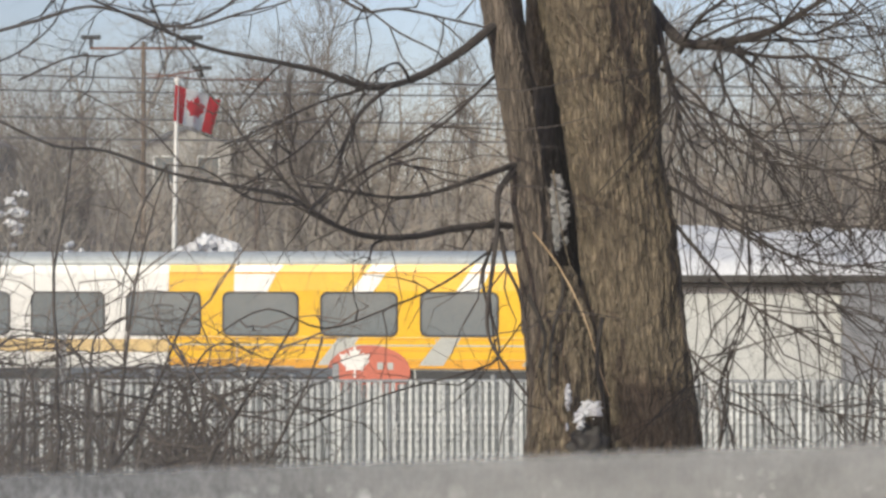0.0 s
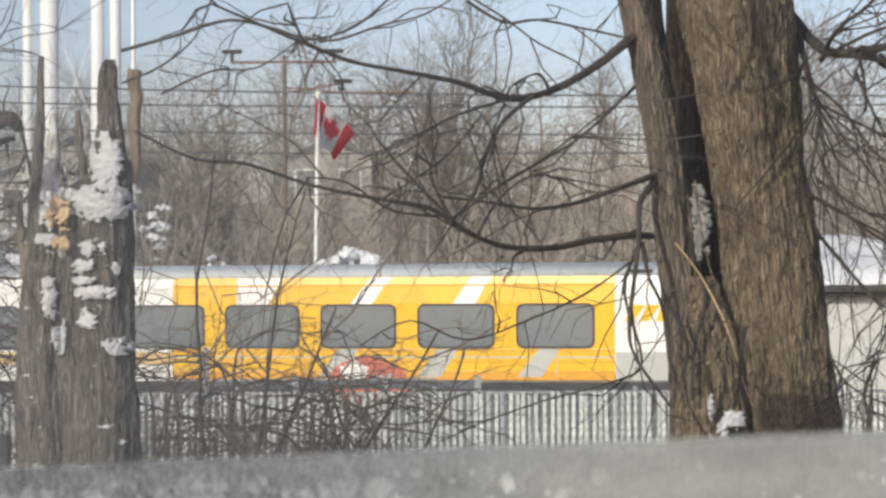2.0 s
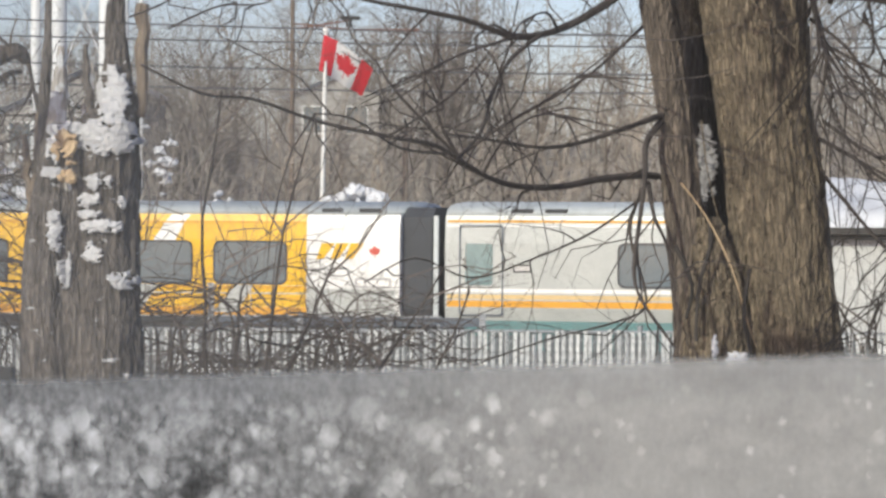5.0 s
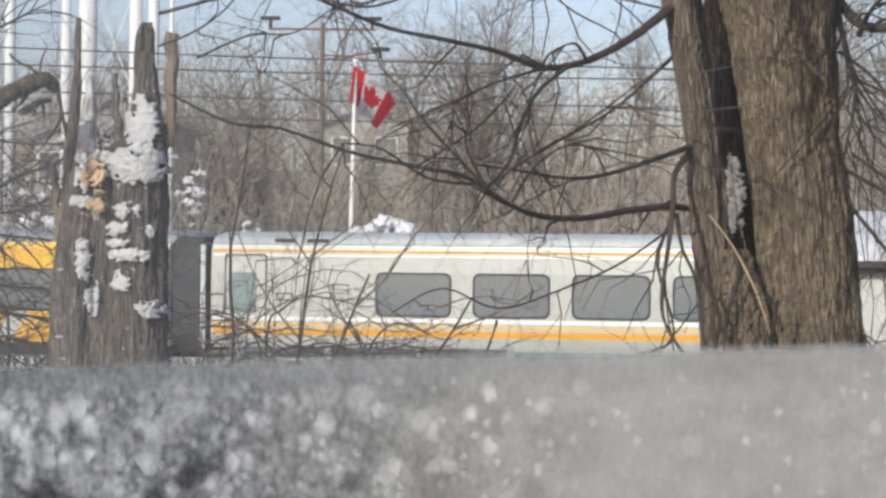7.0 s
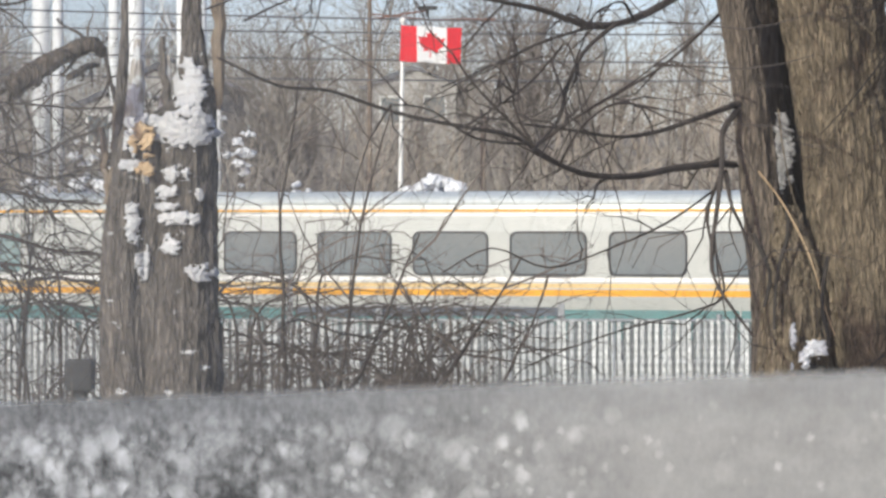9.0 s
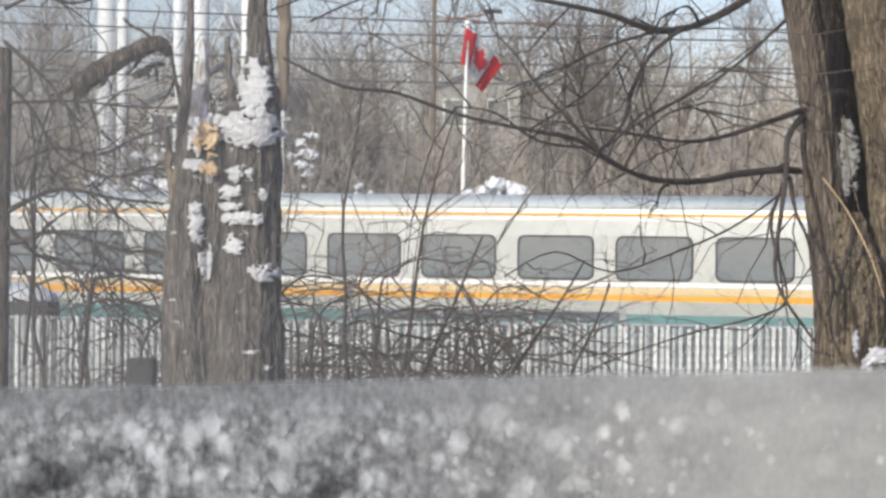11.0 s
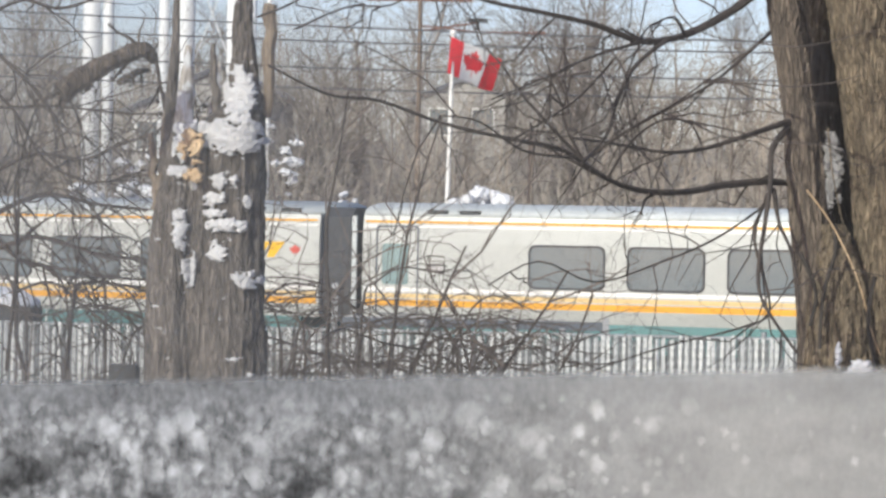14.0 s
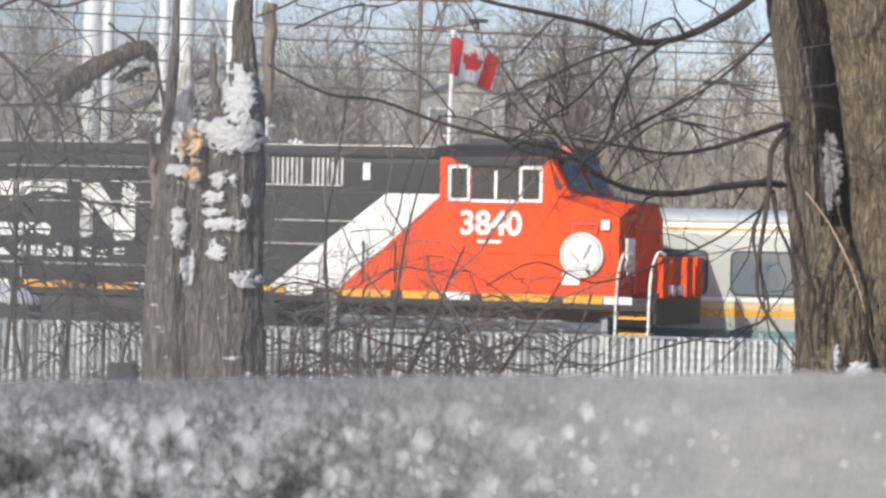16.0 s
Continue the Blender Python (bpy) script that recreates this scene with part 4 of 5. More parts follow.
def ragged_sheet(a0, b0, w, h, k, depth):
    """A thin sheet of stuck snow with a ragged edge, lying on a surface of the given depth."""
    bm = bmesh.new()
    step = 1.6 if w * h > 300 else 1.0
    off = Vector((a0 * 0.31, b0 * 0.17, 0))
    grid = {}
    ni, nj = int(w * 1.5 / step), int(h * 1.5 / step)
    for gi in range(-ni, ni + 1):
        for gj in range(-nj, nj + 1):
            p = Vector((gi * step, gj * step, 0))
            lie = (1.15 if w * h > 1200 else 0.8) - (p.x / w) ** 2 - (p.y / h) ** 2 + 0.9 * noise.noise(p * 0.055 + off) + 0.75 * noise.noise(Vector((p.x * 0.10, p.y * 0.17, 5)) + off) + 0.3 * noise.noise(p * 0.4 + off)
            if lie > -0.08:
                a, b = a0 + p.x, b0 + p.y
                thick = 0.010 + 0.018 * min(1.0, max(0.0, lie) * 1.6) + 0.010 * noise.noise(p * 0.16 + off) + 0.005 * noise.noise(Vector((p.x * 0.2, p.y * 0.6, 0)) + off)
                if lie < 0.02:
                    thick = -0.02
                grid[gi, gj] = bm.verts.new(sighted(a - k - 784, 490 - b, depth(a, b) - thick))
    for (gi, gj), q in grid.items():
        ring = [grid.get(c) for c in ((gi, gj), (gi, gj + 1), (gi + 1, gj + 1), (gi + 1, gj))]
        if all(ring):
            bm.faces.new(ring)
    bmesh.ops.smooth_vert(bm, verts=bm.verts[:], factor=0.5, use_axis_x=True, use_axis_y=True, use_axis_z=True)
    return bm


def great_tree():
    random.seed(11)
    t = thing("great_tree", pose(0, 0, 0), "large bare tree with furrowed brown bark and forked trunk", "tree")
    part("trunk", trunk_mesh([(990, -620, 70), (1020, -250, 90), (1056, 0, 102), (1070, 140, 94), (1084, 265, 84), (1106, 400, 88), (1126, 600, 92), (1142, 720, 96), (1148, 810, 100), (1150, 1100, 125), (1150, 1470, 190)], TREE_D, seed=1.0), M_BARK, t, "thick furrowed trunk", smooth=True)
    part("side_stem", trunk_mesh([(800, -420, 20), (845, -120, 26), (872, 0, 29), (905, 150, 31), (928, 300, 32), (940, 420, 34), (954, 520, 38), (964, 620, 40), (970, 760, 44), (970, 1000, 60), (970, 1470, 90)], TREE_D - 0.12, seed=7.0, sides=110, bark=0.014), M_BARK_DARK, t, "slimmer dark side stem", smooth=True)
    part("foot_lobe", trunk_mesh([(985, 470, 22), (995, 540, 44), (998, 620, 60), (1002, 700, 66), (1002, 790, 72), (1000, 1000, 90), (1000, 1470, 130)], TREE_D - 0.17, seed=2.0, sides=150), M_BARK, t, "swollen furrowed foot of the side stem", smooth=True)
    part("inner_stem", trunk_mesh([(925, -300, 30), (950, -60, 30), (952, 30, 30), (958, 110, 26), (962, 150, 18)], TREE_D + 0.35, seed=3.0, sides=60, bark=0.02), M_BARK, t, "inner stem in the fork", smooth=True)
    # this stem's dark colour stands for the shade in the fork
    part("fork_hollow", trunk_mesh([(960, 90, 30), (972, 180, 36), (980, 300, 34), (992, 420, 30), (1000, 520, 34), (1010, 620, 40)], TREE_D + 0.42, seed=3.5, sides=60, bark=0.03), M_SHADE_WOOD, t, "dark wood with the shade of the fork in its colour", smooth=True)
    part("slim_stem", trunk_mesh([(880, -300, 12), (908, 0, 14), (922, 120, 14), (936, 240, 15), (950, 330, 14)], TREE_D + 0.1, seed=5.0, sides=24, bark=0.006), M_BARK_DARK, t, smooth=True)
    limbs = [
        (-0.2, -2.5, 15, 3, (868, 45), (800, 98), (740, 132), (690, 149), (640, 152), (560, 124), (470, 105), (370, 85), (285, 52), (200, 15), (120, -20)),
        (-0.2, -1.5, 10, 3, (905, 290), (845, 312), (760, 340), (690, 348), (600, 335), (520, 325)),
        (0.0, -3.0, 13, 3, (915, 402), (870, 396), (790, 405), (720, 418), (640, 415), (580, 392), (510, 348), (420, 330), (300, 305), (180, 265), (90, 256), (-20, 205)),
        (-0.2, -1.2, 11, 4, (905, 300), (878, 340), (876, 400), (868, 470), (858, 560), (870, 615), (930, 700)),
        (-0.2, -0.6, 8, 3, (882, 410), (893, 470), (915, 520), (930, 600)),
        (-0.3, -1.4, 6, 2, (872, 420), (850, 500), (880, 620), (830, 655), (700, 690), (560, 740)),
        (-2.0, -3.0, 7, 3, (690, 149), (640, 190), (610, 240), (585, 320), (540, 375)),
        (0.0, -1.8, 6, 2, (885, 120), (820, 182), (760, 232), (660, 290), (590, 332), (560, 360)),
        (-2.0, -3.0, 5, 2, (660, 150), (560, 180), (470, 222), (380, 260)),
        (0.0, -1.5, 4, 2, (866, 440), (780, 500), (680, 545), (570, 580), (470, 545), (380, 590)),
        (-2.2, -3.0, 5, 2, (720, 140), (700, 110), (660, 125), (640, 150)),
        (-2.5, -3.5, 5, 2, (285, 50), (270, 20), (255, -20)),
        (-3.0, -4.0, 4, 2, (420, 330), (470, 300), (540, 250), (600, 180)),
        (-3.0, -3.4, 5, 2, (545, 365), (480, 300), (430, 245), (400, 200)),
        (-3.0, -3.4, 4, 2, (545, 365), (508, 290), (520, 215), (500, 160)),
        (-2.6, -3.2, 5, 2, (545, 365), (640, 300), (705, 262), (800, 190)),
        (-3.0, -3.6, 4, 2, (530, 360), (440, 350), (360, 300), (290, 290)),
        (-2.6, -3.2, 4, 2, (590, 395), (630, 330), (690, 290), (760, 300)),
        (-1.0, -2.5, 6, 3, (-40, 62), (60, 35), (150, 10), (230, 25), (300, 45), (380, 20), (450, -40)),
        (-1.2, -2.0, 5, 2, (300, 45), (345, 46), (420, 22), (500, 2), (570, -40)),
        (-1.0, -2.0, 5, 3, (575, -20), (640, 18), (700, 14), (780, 30), (860, 48)),
        (-1.0, -2.0, 4, 2, (30, 140), (120, 100), (200, 95), (270, 50)),
        (-1.0, -2.0, 4, 2, (-40, 120), (30, 90), (90, 40), (120, -30)),
        (-1.0, -2.0, 4, 2, (560, -40), (640, 10), (700, 55), (780, 100), (740, 135)),
    ]
    for i, (a, b, r0, r1, *ab) in enumerate(limbs):
        bm = bmesh.new()
        bough(bm, TREE_D + a, TREE_D + b, r0, r1, *ab, twigs=4, size=0.8)
        part("limb", bm, M_TWIG, t, "dark bare limb with fine twigs")
    right = [
        (0.2, -1.0, 20, 6, (1130, -10), (1190, 62), (1230, 78), (1290, 72), (1360, 55), (1430, 12), (1500, -30)),
        (-0.2, -1.5, 9, 3, (1215, 75), (1290, 88), (1370, 100), (1440, 100), (1500, 128), (1600, 155)),
        (0.0, -1.0, 7, 3, (1180, 330), (1240, 362), (1310, 412), (1400, 452), (1490, 470), (1600, 455)),
        (0.0, -1.4, 7, 2, (1195, 400), (1240, 455), (1300, 520), (1380, 570), (1470, 605), (1600, 690)),
        (0.0, -1.0, 4, 2, (1320, 400), (1322, 500), (1300, 600), (1270, 680), (1300, 790)),
        (0.0, -1.5, 5, 2, (1180, 160), (1290, 215), (1400, 275), (1500, 320), (1600, 365)),
        (0.1, -0.5, 14, 4, (1155, 20), (1175, 110), (1195, 190), (1178, 290)),
        (0.0, -1.0, 9, 3, (1200, 90), (1225, 40), (1275, 0), (1320, -40)),
        (0.0, -1.5, 5, 2, (1260, 110), (1310, 220), (1400, 330), (1500, 420)),
        (0.0, -1.0, 4, 2, (1190, 420), (1215, 620), (1290, 690), (1380, 700), (1500, 740)),
        (0.0, -1.2, 4, 2, (1440, 100), (1470, 180), (1540, 250), (1600, 330)),
        (0.0, -1.5, 4, 2, (1215, 350), (1340, 420), (1440, 520), (1560, 560)),
        (0.0, -0.8, 6, 2, (1165, 120), (1230, 170), (1300, 260), (1380, 290), (1500, 300), (1600, 285)),
        (0.0, -0.9, 6, 2, (1190, 300), (1280, 360), (1390, 385), (1480, 400), (1600, 392)),
        (0.0, -0.9, 6, 2, (1230, 70), (1330, 30), (1420, 60), (1500, 40), (1600, 60)),
    ]
    for a, b, r0, r1, *ab in right:
        bm = bmesh.new()
        bough(bm, TREE_D + a, TREE_D + b, r0, r1, *ab, twigs=18, size=1.05)
        part("limb", bm, M_TWIG, t, "dark bare limb with fine twigs")
    # unseen crown limbs added above, out towards the sun, to shade the trunk
    for a, b, r0, r1, *ab in (
        (-0.3, -2.6, 16, 9, (1040, -60), (980, -150), (900, -205), (820, -240), (690, -290)),
        (-0.3, -2.4, 13, 7, (1060, -160), (960, -260), (860, -330), (730, -420)),
        (-0.2, -3.2, 12, 6, (1010, -330), (1010, -300), (980, -270), (900, -260), (780, -300)),
        (-0.2, -3.4, 18, 9, (1000, -420), (960, -400), (900, -420), (840, -430), (700, -520)),
    ):
        bm = bmesh.new()
        bough(bm, TREE_D + a, TREE_D + b, r0, r1, *ab, twigs=6, size=0.9)
        part("limb", bm, M_TWIG, t, "dark bare limb with fine twigs")
    # raised dark tubes paint the shade of cracks in the bark
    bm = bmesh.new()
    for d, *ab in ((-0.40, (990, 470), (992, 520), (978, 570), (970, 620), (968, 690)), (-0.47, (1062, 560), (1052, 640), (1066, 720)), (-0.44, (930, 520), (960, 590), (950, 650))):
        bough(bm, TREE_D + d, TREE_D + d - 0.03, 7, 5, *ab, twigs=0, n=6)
    part("bark_seam", bm, M_SHADE_WOOD, t, "dark tube painted as a shaded bark seam")
    # thin vines and a split over the hollow
    for r, *ab in ((3.2, (940, 410), (985, 470), (1030, 560), (1060, 660), (1075, 700)), (3, (975, 300), (985, 380), (1000, 450), (1020, 520)), (5, (975, -20), (1040, 60), (1100, 130), (1140, 170))):
        bm = bmesh.new()
        bough(bm, TREE_D - 0.45, TREE_D - 0.42, r, r * 0.6, *ab, twigs=0, n=6)
        part("vine", bm, M_TORN if r == 3.2 else M_BARK, t, "thin dry vine")
    # a dark lump stands in for the shade inside the hollow
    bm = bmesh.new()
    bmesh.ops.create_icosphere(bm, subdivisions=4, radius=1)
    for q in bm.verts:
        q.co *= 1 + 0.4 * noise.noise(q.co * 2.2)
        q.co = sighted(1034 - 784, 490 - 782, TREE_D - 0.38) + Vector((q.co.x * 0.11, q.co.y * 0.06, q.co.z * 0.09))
    part("hollow", bm, M_TRIM, t, "dark lump for the shaded hollow at the foot", smooth=True)
    # snow in the hollow at the foot and in the fork
    for a, b, w, h in ((1042, 722, 24, 20), (1022, 742, 12, 22), (1001, 702, 7, 26), (1000, 755, 4, 9)):
        o = part("snow_patch", ragged_sheet(a, b, w, h, 0, lambda a, b: TREE_D - 0.45), M_SNOW, None, smooth=True)
        tagged(o, "old snow lodged in the trunk's hollow", "snow")
    part("frosted_scar", ragged_sheet(984, 375, 19, 66, 0, lambda a, b: TREE_D - 0.10), M_SCAR, t, "grey weathered scar in the fork", smooth=True)
    return t


great_tree()


def shade_pillar():
    """An unseen square pillar, added to cast shade on the foot of the great tree."""
    p = thing("pillar", pose(-4.04, 10.0, 0, 0, 0, -28), "unseen square pillar added to shade the foot of the great tree", "pillar", kind="structure")
    part("shaft", cube((-0.17, -0.23, 0), (0.29, 0.23, 7.88), 0.02), M_WALL, p)
    part("cap", cube((-0.19, -0.25, 7.88), (0.31, 0.25, 7.98), 0.02), M_WALL, p)


shade_pillar()

# ---- the broken tree with snow on it ----
STUMP_D = 22.0


def stump():
    random.seed(5)
    t = thing("broken_tree", pose(0, 0, 0), "broken snow-plastered tree trunk with jagged torn top", "tree")
    k = 246   # sight offset of this tree's own plan
    rows_main = [(a - k, b, w) for a, b, w in ((184, 78, 12), (182, 112, 18), (184, 218, 27), (187, 274, 38), (171, 307, 57), (172, 400, 57), (171, 500, 58), (169, 620, 61), (168, 720, 71), (160, 900, 85), (160, 1350, 120))]
    rows_side = [(a - k, b, w) for a, b, w in ((84, 310, 24), (68, 425, 34), (60, 520, 42), (58, 640, 46), (64, 760, 52), (80, 1000, 62), (90, 1350, 80))]
    rows_mid = [(a - k, b, w) for a, b, w in ((108, 300, 24), (108, 420, 34), (108, 600, 40), (112, 800, 46), (112, 1350, 60))]
    part("trunk", trunk_mesh(rows_main, STUMP_D, seed=9.0, sides=110, bark=0.022), M_STUMP, t, "dark broken trunk", smooth=True)
    part("side_trunk", trunk_mesh(rows_side, STUMP_D - 0.05, seed=4.0, sides=80, bark=0.018), M_STUMP, t, "second broken stem", smooth=True)
    part("middle_trunk", trunk_mesh(rows_mid, STUMP_D - 0.01, seed=6.0, sides=60, bark=0.015), M_STUMP, t, smooth=True)
    spikes = ((64, 75, 5, 52, 400, 16, 0), (229, 92, 15, 226, 300, 7, 1), (48, 260, 6, 42, 430, 12, 1), (128, 170, 5, 140, 340, 11, 0), (20, 330, 6, 34, 470, 10, 1))
    for a0, b0, r0, a1, b1, r1, torn in spikes:
        bm = bmesh.new()
        top, foot = sighted(a0 - k - 784, 490 - b0, STUMP_D), sighted(a1 - k - 784, 490 - b1, STUMP_D)
        pts = [foot + (top - foot) * i / 8 + rand_dir(0.008) for i in range(9)]
        tube(bm, pts, [(r1 + (r0 - r1) * i / 8) / FAR * STUMP_D * random.uniform(0.85, 1.1) for i in range(9)], 9, jag=0.14)
        part("splinter", bm, M_SPLINTER if torn else M_STUMP, t, "pale torn splinter" if torn else "")
    part("bleached_stem", trunk_mesh([(a - k, b, w) for a, b, w in ((84, 172, 6), (83, 215, 12), (80, 260, 17), (78, 320, 20), (86, 380, 22), (96, 430, 20))], STUMP_D - 0.06, seed=8.0, sides=50, bark=0.012), M_BLEACHED, t, "pale bark-stripped broken stem", smooth=True)
    part("middle_splinter", trunk_mesh([(a - k, b, w) for a, b, w in ((140, 200, 4), (136, 250, 9), (128, 310, 14), (126, 360, 16))], STUMP_D + 0.02, seed=8.5, sides=36, bark=0.01), M_BLEACHED, t, smooth=True)
    # wind-driven snow lying on the bark in thin ragged sheets
    stems = (rows_main, STUMP_D), (rows_side, STUMP_D - 0.05), (rows_mid, STUMP_D - 0.01)

    def bark_depth(a, b):
        best = STUMP_D + 0.02
        for rows, d in stems:
            for (a0, b0, w0), (a1, b1, w1) in zip(rows, rows[1:]):
                if b0 <= b <= b1:
                    u = (b - b0) / (b1 - b0)
                    c, w = a0 + (a1 - a0) * u, w0 + (w1 - w0) * u
                    if abs(a - c) < w:
                        best = min(best, d - math.sqrt(w * w - (a - c) ** 2) / FAR * d)
        return best

    for a0, b0, w, h in ((93, 352, 25, 32), (98, 404, 22, 15)):
        part("torn_face", ragged_sheet(a0, b0, w, h, k, lambda a, b: min(bark_depth(a - k, b), STUMP_D - 0.13) - 0.05), M_TORN, t, "fresh orange torn wood", smooth=True)
    sheets = ((178, 258, 27, 52), (172, 334, 54, 33), (128, 322, 34, 22), (82, 316, 30, 15), (70, 350, 14, 44), (76, 396, 30, 15), (152, 414, 34, 15), (134, 446, 20, 14), (136, 470, 24, 10), (158, 492, 44, 15), (194, 452, 10, 15), (142, 540, 22, 20), (196, 588, 32, 17), (74, 500, 16, 44), (92, 570, 15, 42))
    for a0, b0, w, h in sheets:
        bm = ragged_sheet(a0, b0, w, h, k, lambda a, b: bark_depth(a - k, b))
        o = part("snow_patch", bm, M_SNOW_OLD, None, smooth=True)
        tagged(o, "wind-blown snow stuck to the broken trunk", "snow", "snow on the broken tree")


stump()

# ---- the far side: woods, houses, masts, flag ----


def bare_tree_meshes(seed, height, spread, each=5, tone=None):
    """Trunk and crown of a leafless tree, as two meshes."""
    random.seed(seed)
    tb, cb = bmesh.new(), bmesh.new()
    pts, rad = [], []
    p = Vector((0, 0, 0))
    for i in range(9):
        pts.append(p.copy())
        rad.append(0.13 * height / 14 * (1 - i / 9.5) + 0.02)
        p = p + Vector((random.gauss(0, 0.22), random.gauss(0, 0.22), height * 0.085))
    tube(tb, pts, rad, 7)
    for i in range(2, 9):
        for _ in range(each if i > 3 else 2):
            a = random.uniform(0, 2 * math.pi)
            way = Vector((math.cos(a) * spread, math.sin(a) * spread, random.uniform(0.5, 1.3)))
            twig(cb, pts[i], way, height * random.uniform(0.18, 0.40) * (1.15 - i * 0.05), max(0.028, rad[i] * 0.5), 3, 3, 3, -0.03, 0.2)
    tone = tone or M_WOODS_GREY
    return mesh("trunk", tb, tone), mesh("crown", cb, tone)


def woods():
    kinds = [bare_tree_meshes(30 + i, 14.0, s) for i, s in enumerate((0.6, 0.9, 0.7, 1.1))]
    random.seed(77)
    spots = []
    for i in range(44):
        y = random.uniform(116, 190)
        x = random.uniform(-0.235, 0.16) * y
        h = random.uniform(0.6, 0.96)
        spots.append((x, y, h))
    for u in (0.035, 0.06, 0.078, 0.095, 0.112, 0.13):
        y = random.uniform(122, 150)
        spots.append((u * y, y, random.uniform(0.8, 0.98)))
    # the tall ones whose crowns stand out against the sky
    spots += [((500 - 784) / FAR * 125, 125, 1.02), ((590 - 784) / FAR * 130, 130, 1.0), ((120 - 784) / FAR * 128, 128, 0.88), ((-60 - 784) / FAR * 140, 140, 0.75), ((60 - 784) / FAR * 135, 135, 0.74), ((420 - 784) / FAR * 150, 150, 0.72)]
    dense = [bare_tree_meshes(50 + i, 14.0, s, 10, M_CROWN) for i, s in enumerate((0.75, 1.0))]
    tall = len(spots) - 6
    for i, (x, y, h) in enumerate(spots):
        hill = 8.2 * (1 - math.exp(-(y - 128) / 28)) if y > 128 else 0
        tm, cm = random.choice(kinds) if i < tall else dense[i % 2]
        t = thing("bare_tree", Matrix.LocRotScale((x, y, hill - 0.3), Euler((0, 0, random.uniform(0, 6.28))), (h, h, h * random.uniform(0.85, 1.05))), "leafless grey-brown tree on the wooded rise", "tree", "bare trees behind the railway")
        part("trunk", tm, None, t)
        part("crown", cm, None, t, "open crown of bare twigs")
    # slim straight stems among them; the pale lot carries sunlight in its colour
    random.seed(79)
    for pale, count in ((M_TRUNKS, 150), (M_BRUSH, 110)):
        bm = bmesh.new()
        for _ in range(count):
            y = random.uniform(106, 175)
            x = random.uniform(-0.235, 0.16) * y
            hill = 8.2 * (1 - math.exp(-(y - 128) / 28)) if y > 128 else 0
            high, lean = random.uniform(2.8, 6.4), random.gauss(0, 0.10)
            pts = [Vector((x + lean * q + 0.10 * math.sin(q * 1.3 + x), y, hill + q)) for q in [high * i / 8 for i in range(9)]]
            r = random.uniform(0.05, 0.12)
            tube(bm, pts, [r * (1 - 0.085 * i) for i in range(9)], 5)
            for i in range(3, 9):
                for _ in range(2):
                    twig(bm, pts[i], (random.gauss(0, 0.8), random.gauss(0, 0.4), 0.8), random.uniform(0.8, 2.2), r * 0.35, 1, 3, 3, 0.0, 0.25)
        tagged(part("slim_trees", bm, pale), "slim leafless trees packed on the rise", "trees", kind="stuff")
    # undergrowth
    random.seed(78)
    for tone, count in ((M_WOODS, 1750), (M_WOODS_GREY, 600)):
        bm = bmesh.new()
        for _ in range(count):
            y = random.choice((random.uniform(104, 168), random.uniform(104, 168), random.uniform(168, 215)))
            x = random.uniform(-0.235, 0.16) * y
            hill = 8.2 * (1 - math.exp(-(y - 128) / 28)) if y > 128 else 0
            twig(bm, (x, y, hill), (random.gauss(0, 0.25), random.gauss(0, 0.2), 1), random.uniform(2.5, 6.0), random.uniform(0.02, 0.05), 2, 3, 3, -0.02, 0.18)
        for _ in range(count // 70):
            y = random.uniform(130, 147)
            x = (random.uniform(225, 430) - 784) / FAR * y
            twig(bm, (x, y, 8.2 * (1 - math.exp(-(y - 128) / 28))), (random.gauss(0, 0.2), 0, 1), random.uniform(2.0, 4.6), 0.04, 2, 3, 4, -0.02, 0.2)
        tagged(part("undergrowth", bm, tone), "dense brown leafless brush on the rise", "brush", kind="stuff")


woods()


def house(a, b, d, wide, high, deep, label):
    h = thing("house", pose((a - 784) / FAR * d, d, 0), label, "house", "houses behind the trees")
    top = EYE_Z + (490 - b) / FAR * d
    part("wall", cube((-wide / 2, 0, 0), (wide / 2, deep, top - high)), M_SIDING, h, "pale siding")
    part("gable", prism([(-wide / 2, top - high), (wide / 2, top - high), (0, top - 0.15)], 0.0, deep), M_SIDING, h)
    for s in (-1, 1):
        bm = bmesh.new()
        q = [bm.verts.new(p) for p in ((0, -0.4, top), (0, deep, top), (s * (wide / 2 + 0.5), deep, top - high * 1.08), (s * (wide / 2 + 0.5), -0.4, top - high * 1.08))]
        bm.faces.new(q)
        bmesh.ops.solidify(bm, geom=bm.faces[:], thickness=0.34)
        part("roof", bm, M_SNOW, h, "snowy roof slope")
    for x in (-0.9, 0.9):
        w = part("window", ring_prism(rounded(x - 0.5, x + 0.5, top - high - 1.6, top - high - 0.4, 0.02), rounded(x - 0.42, x + 0.42, top - high - 1.52, top - high - 0.48, 0.02), -0.06, 0.0), M_POLE, h)
        part("pane", cube((x - 0.43, -0.03, top - high - 1.53), (x + 0.43, 0.0, top - high - 0.47)), M_GLASS, w)


house(330, 222, 150, 3.6, 0.85, 8, "small pale gabled house with a snowy roof")
house(-105, 205, 140, 4.0, 1.1, 8, "grey gabled house with a snowy roof")
house(-190, 250, 138, 3.0, 0.8, 8, "low pale house with a snowy roof")


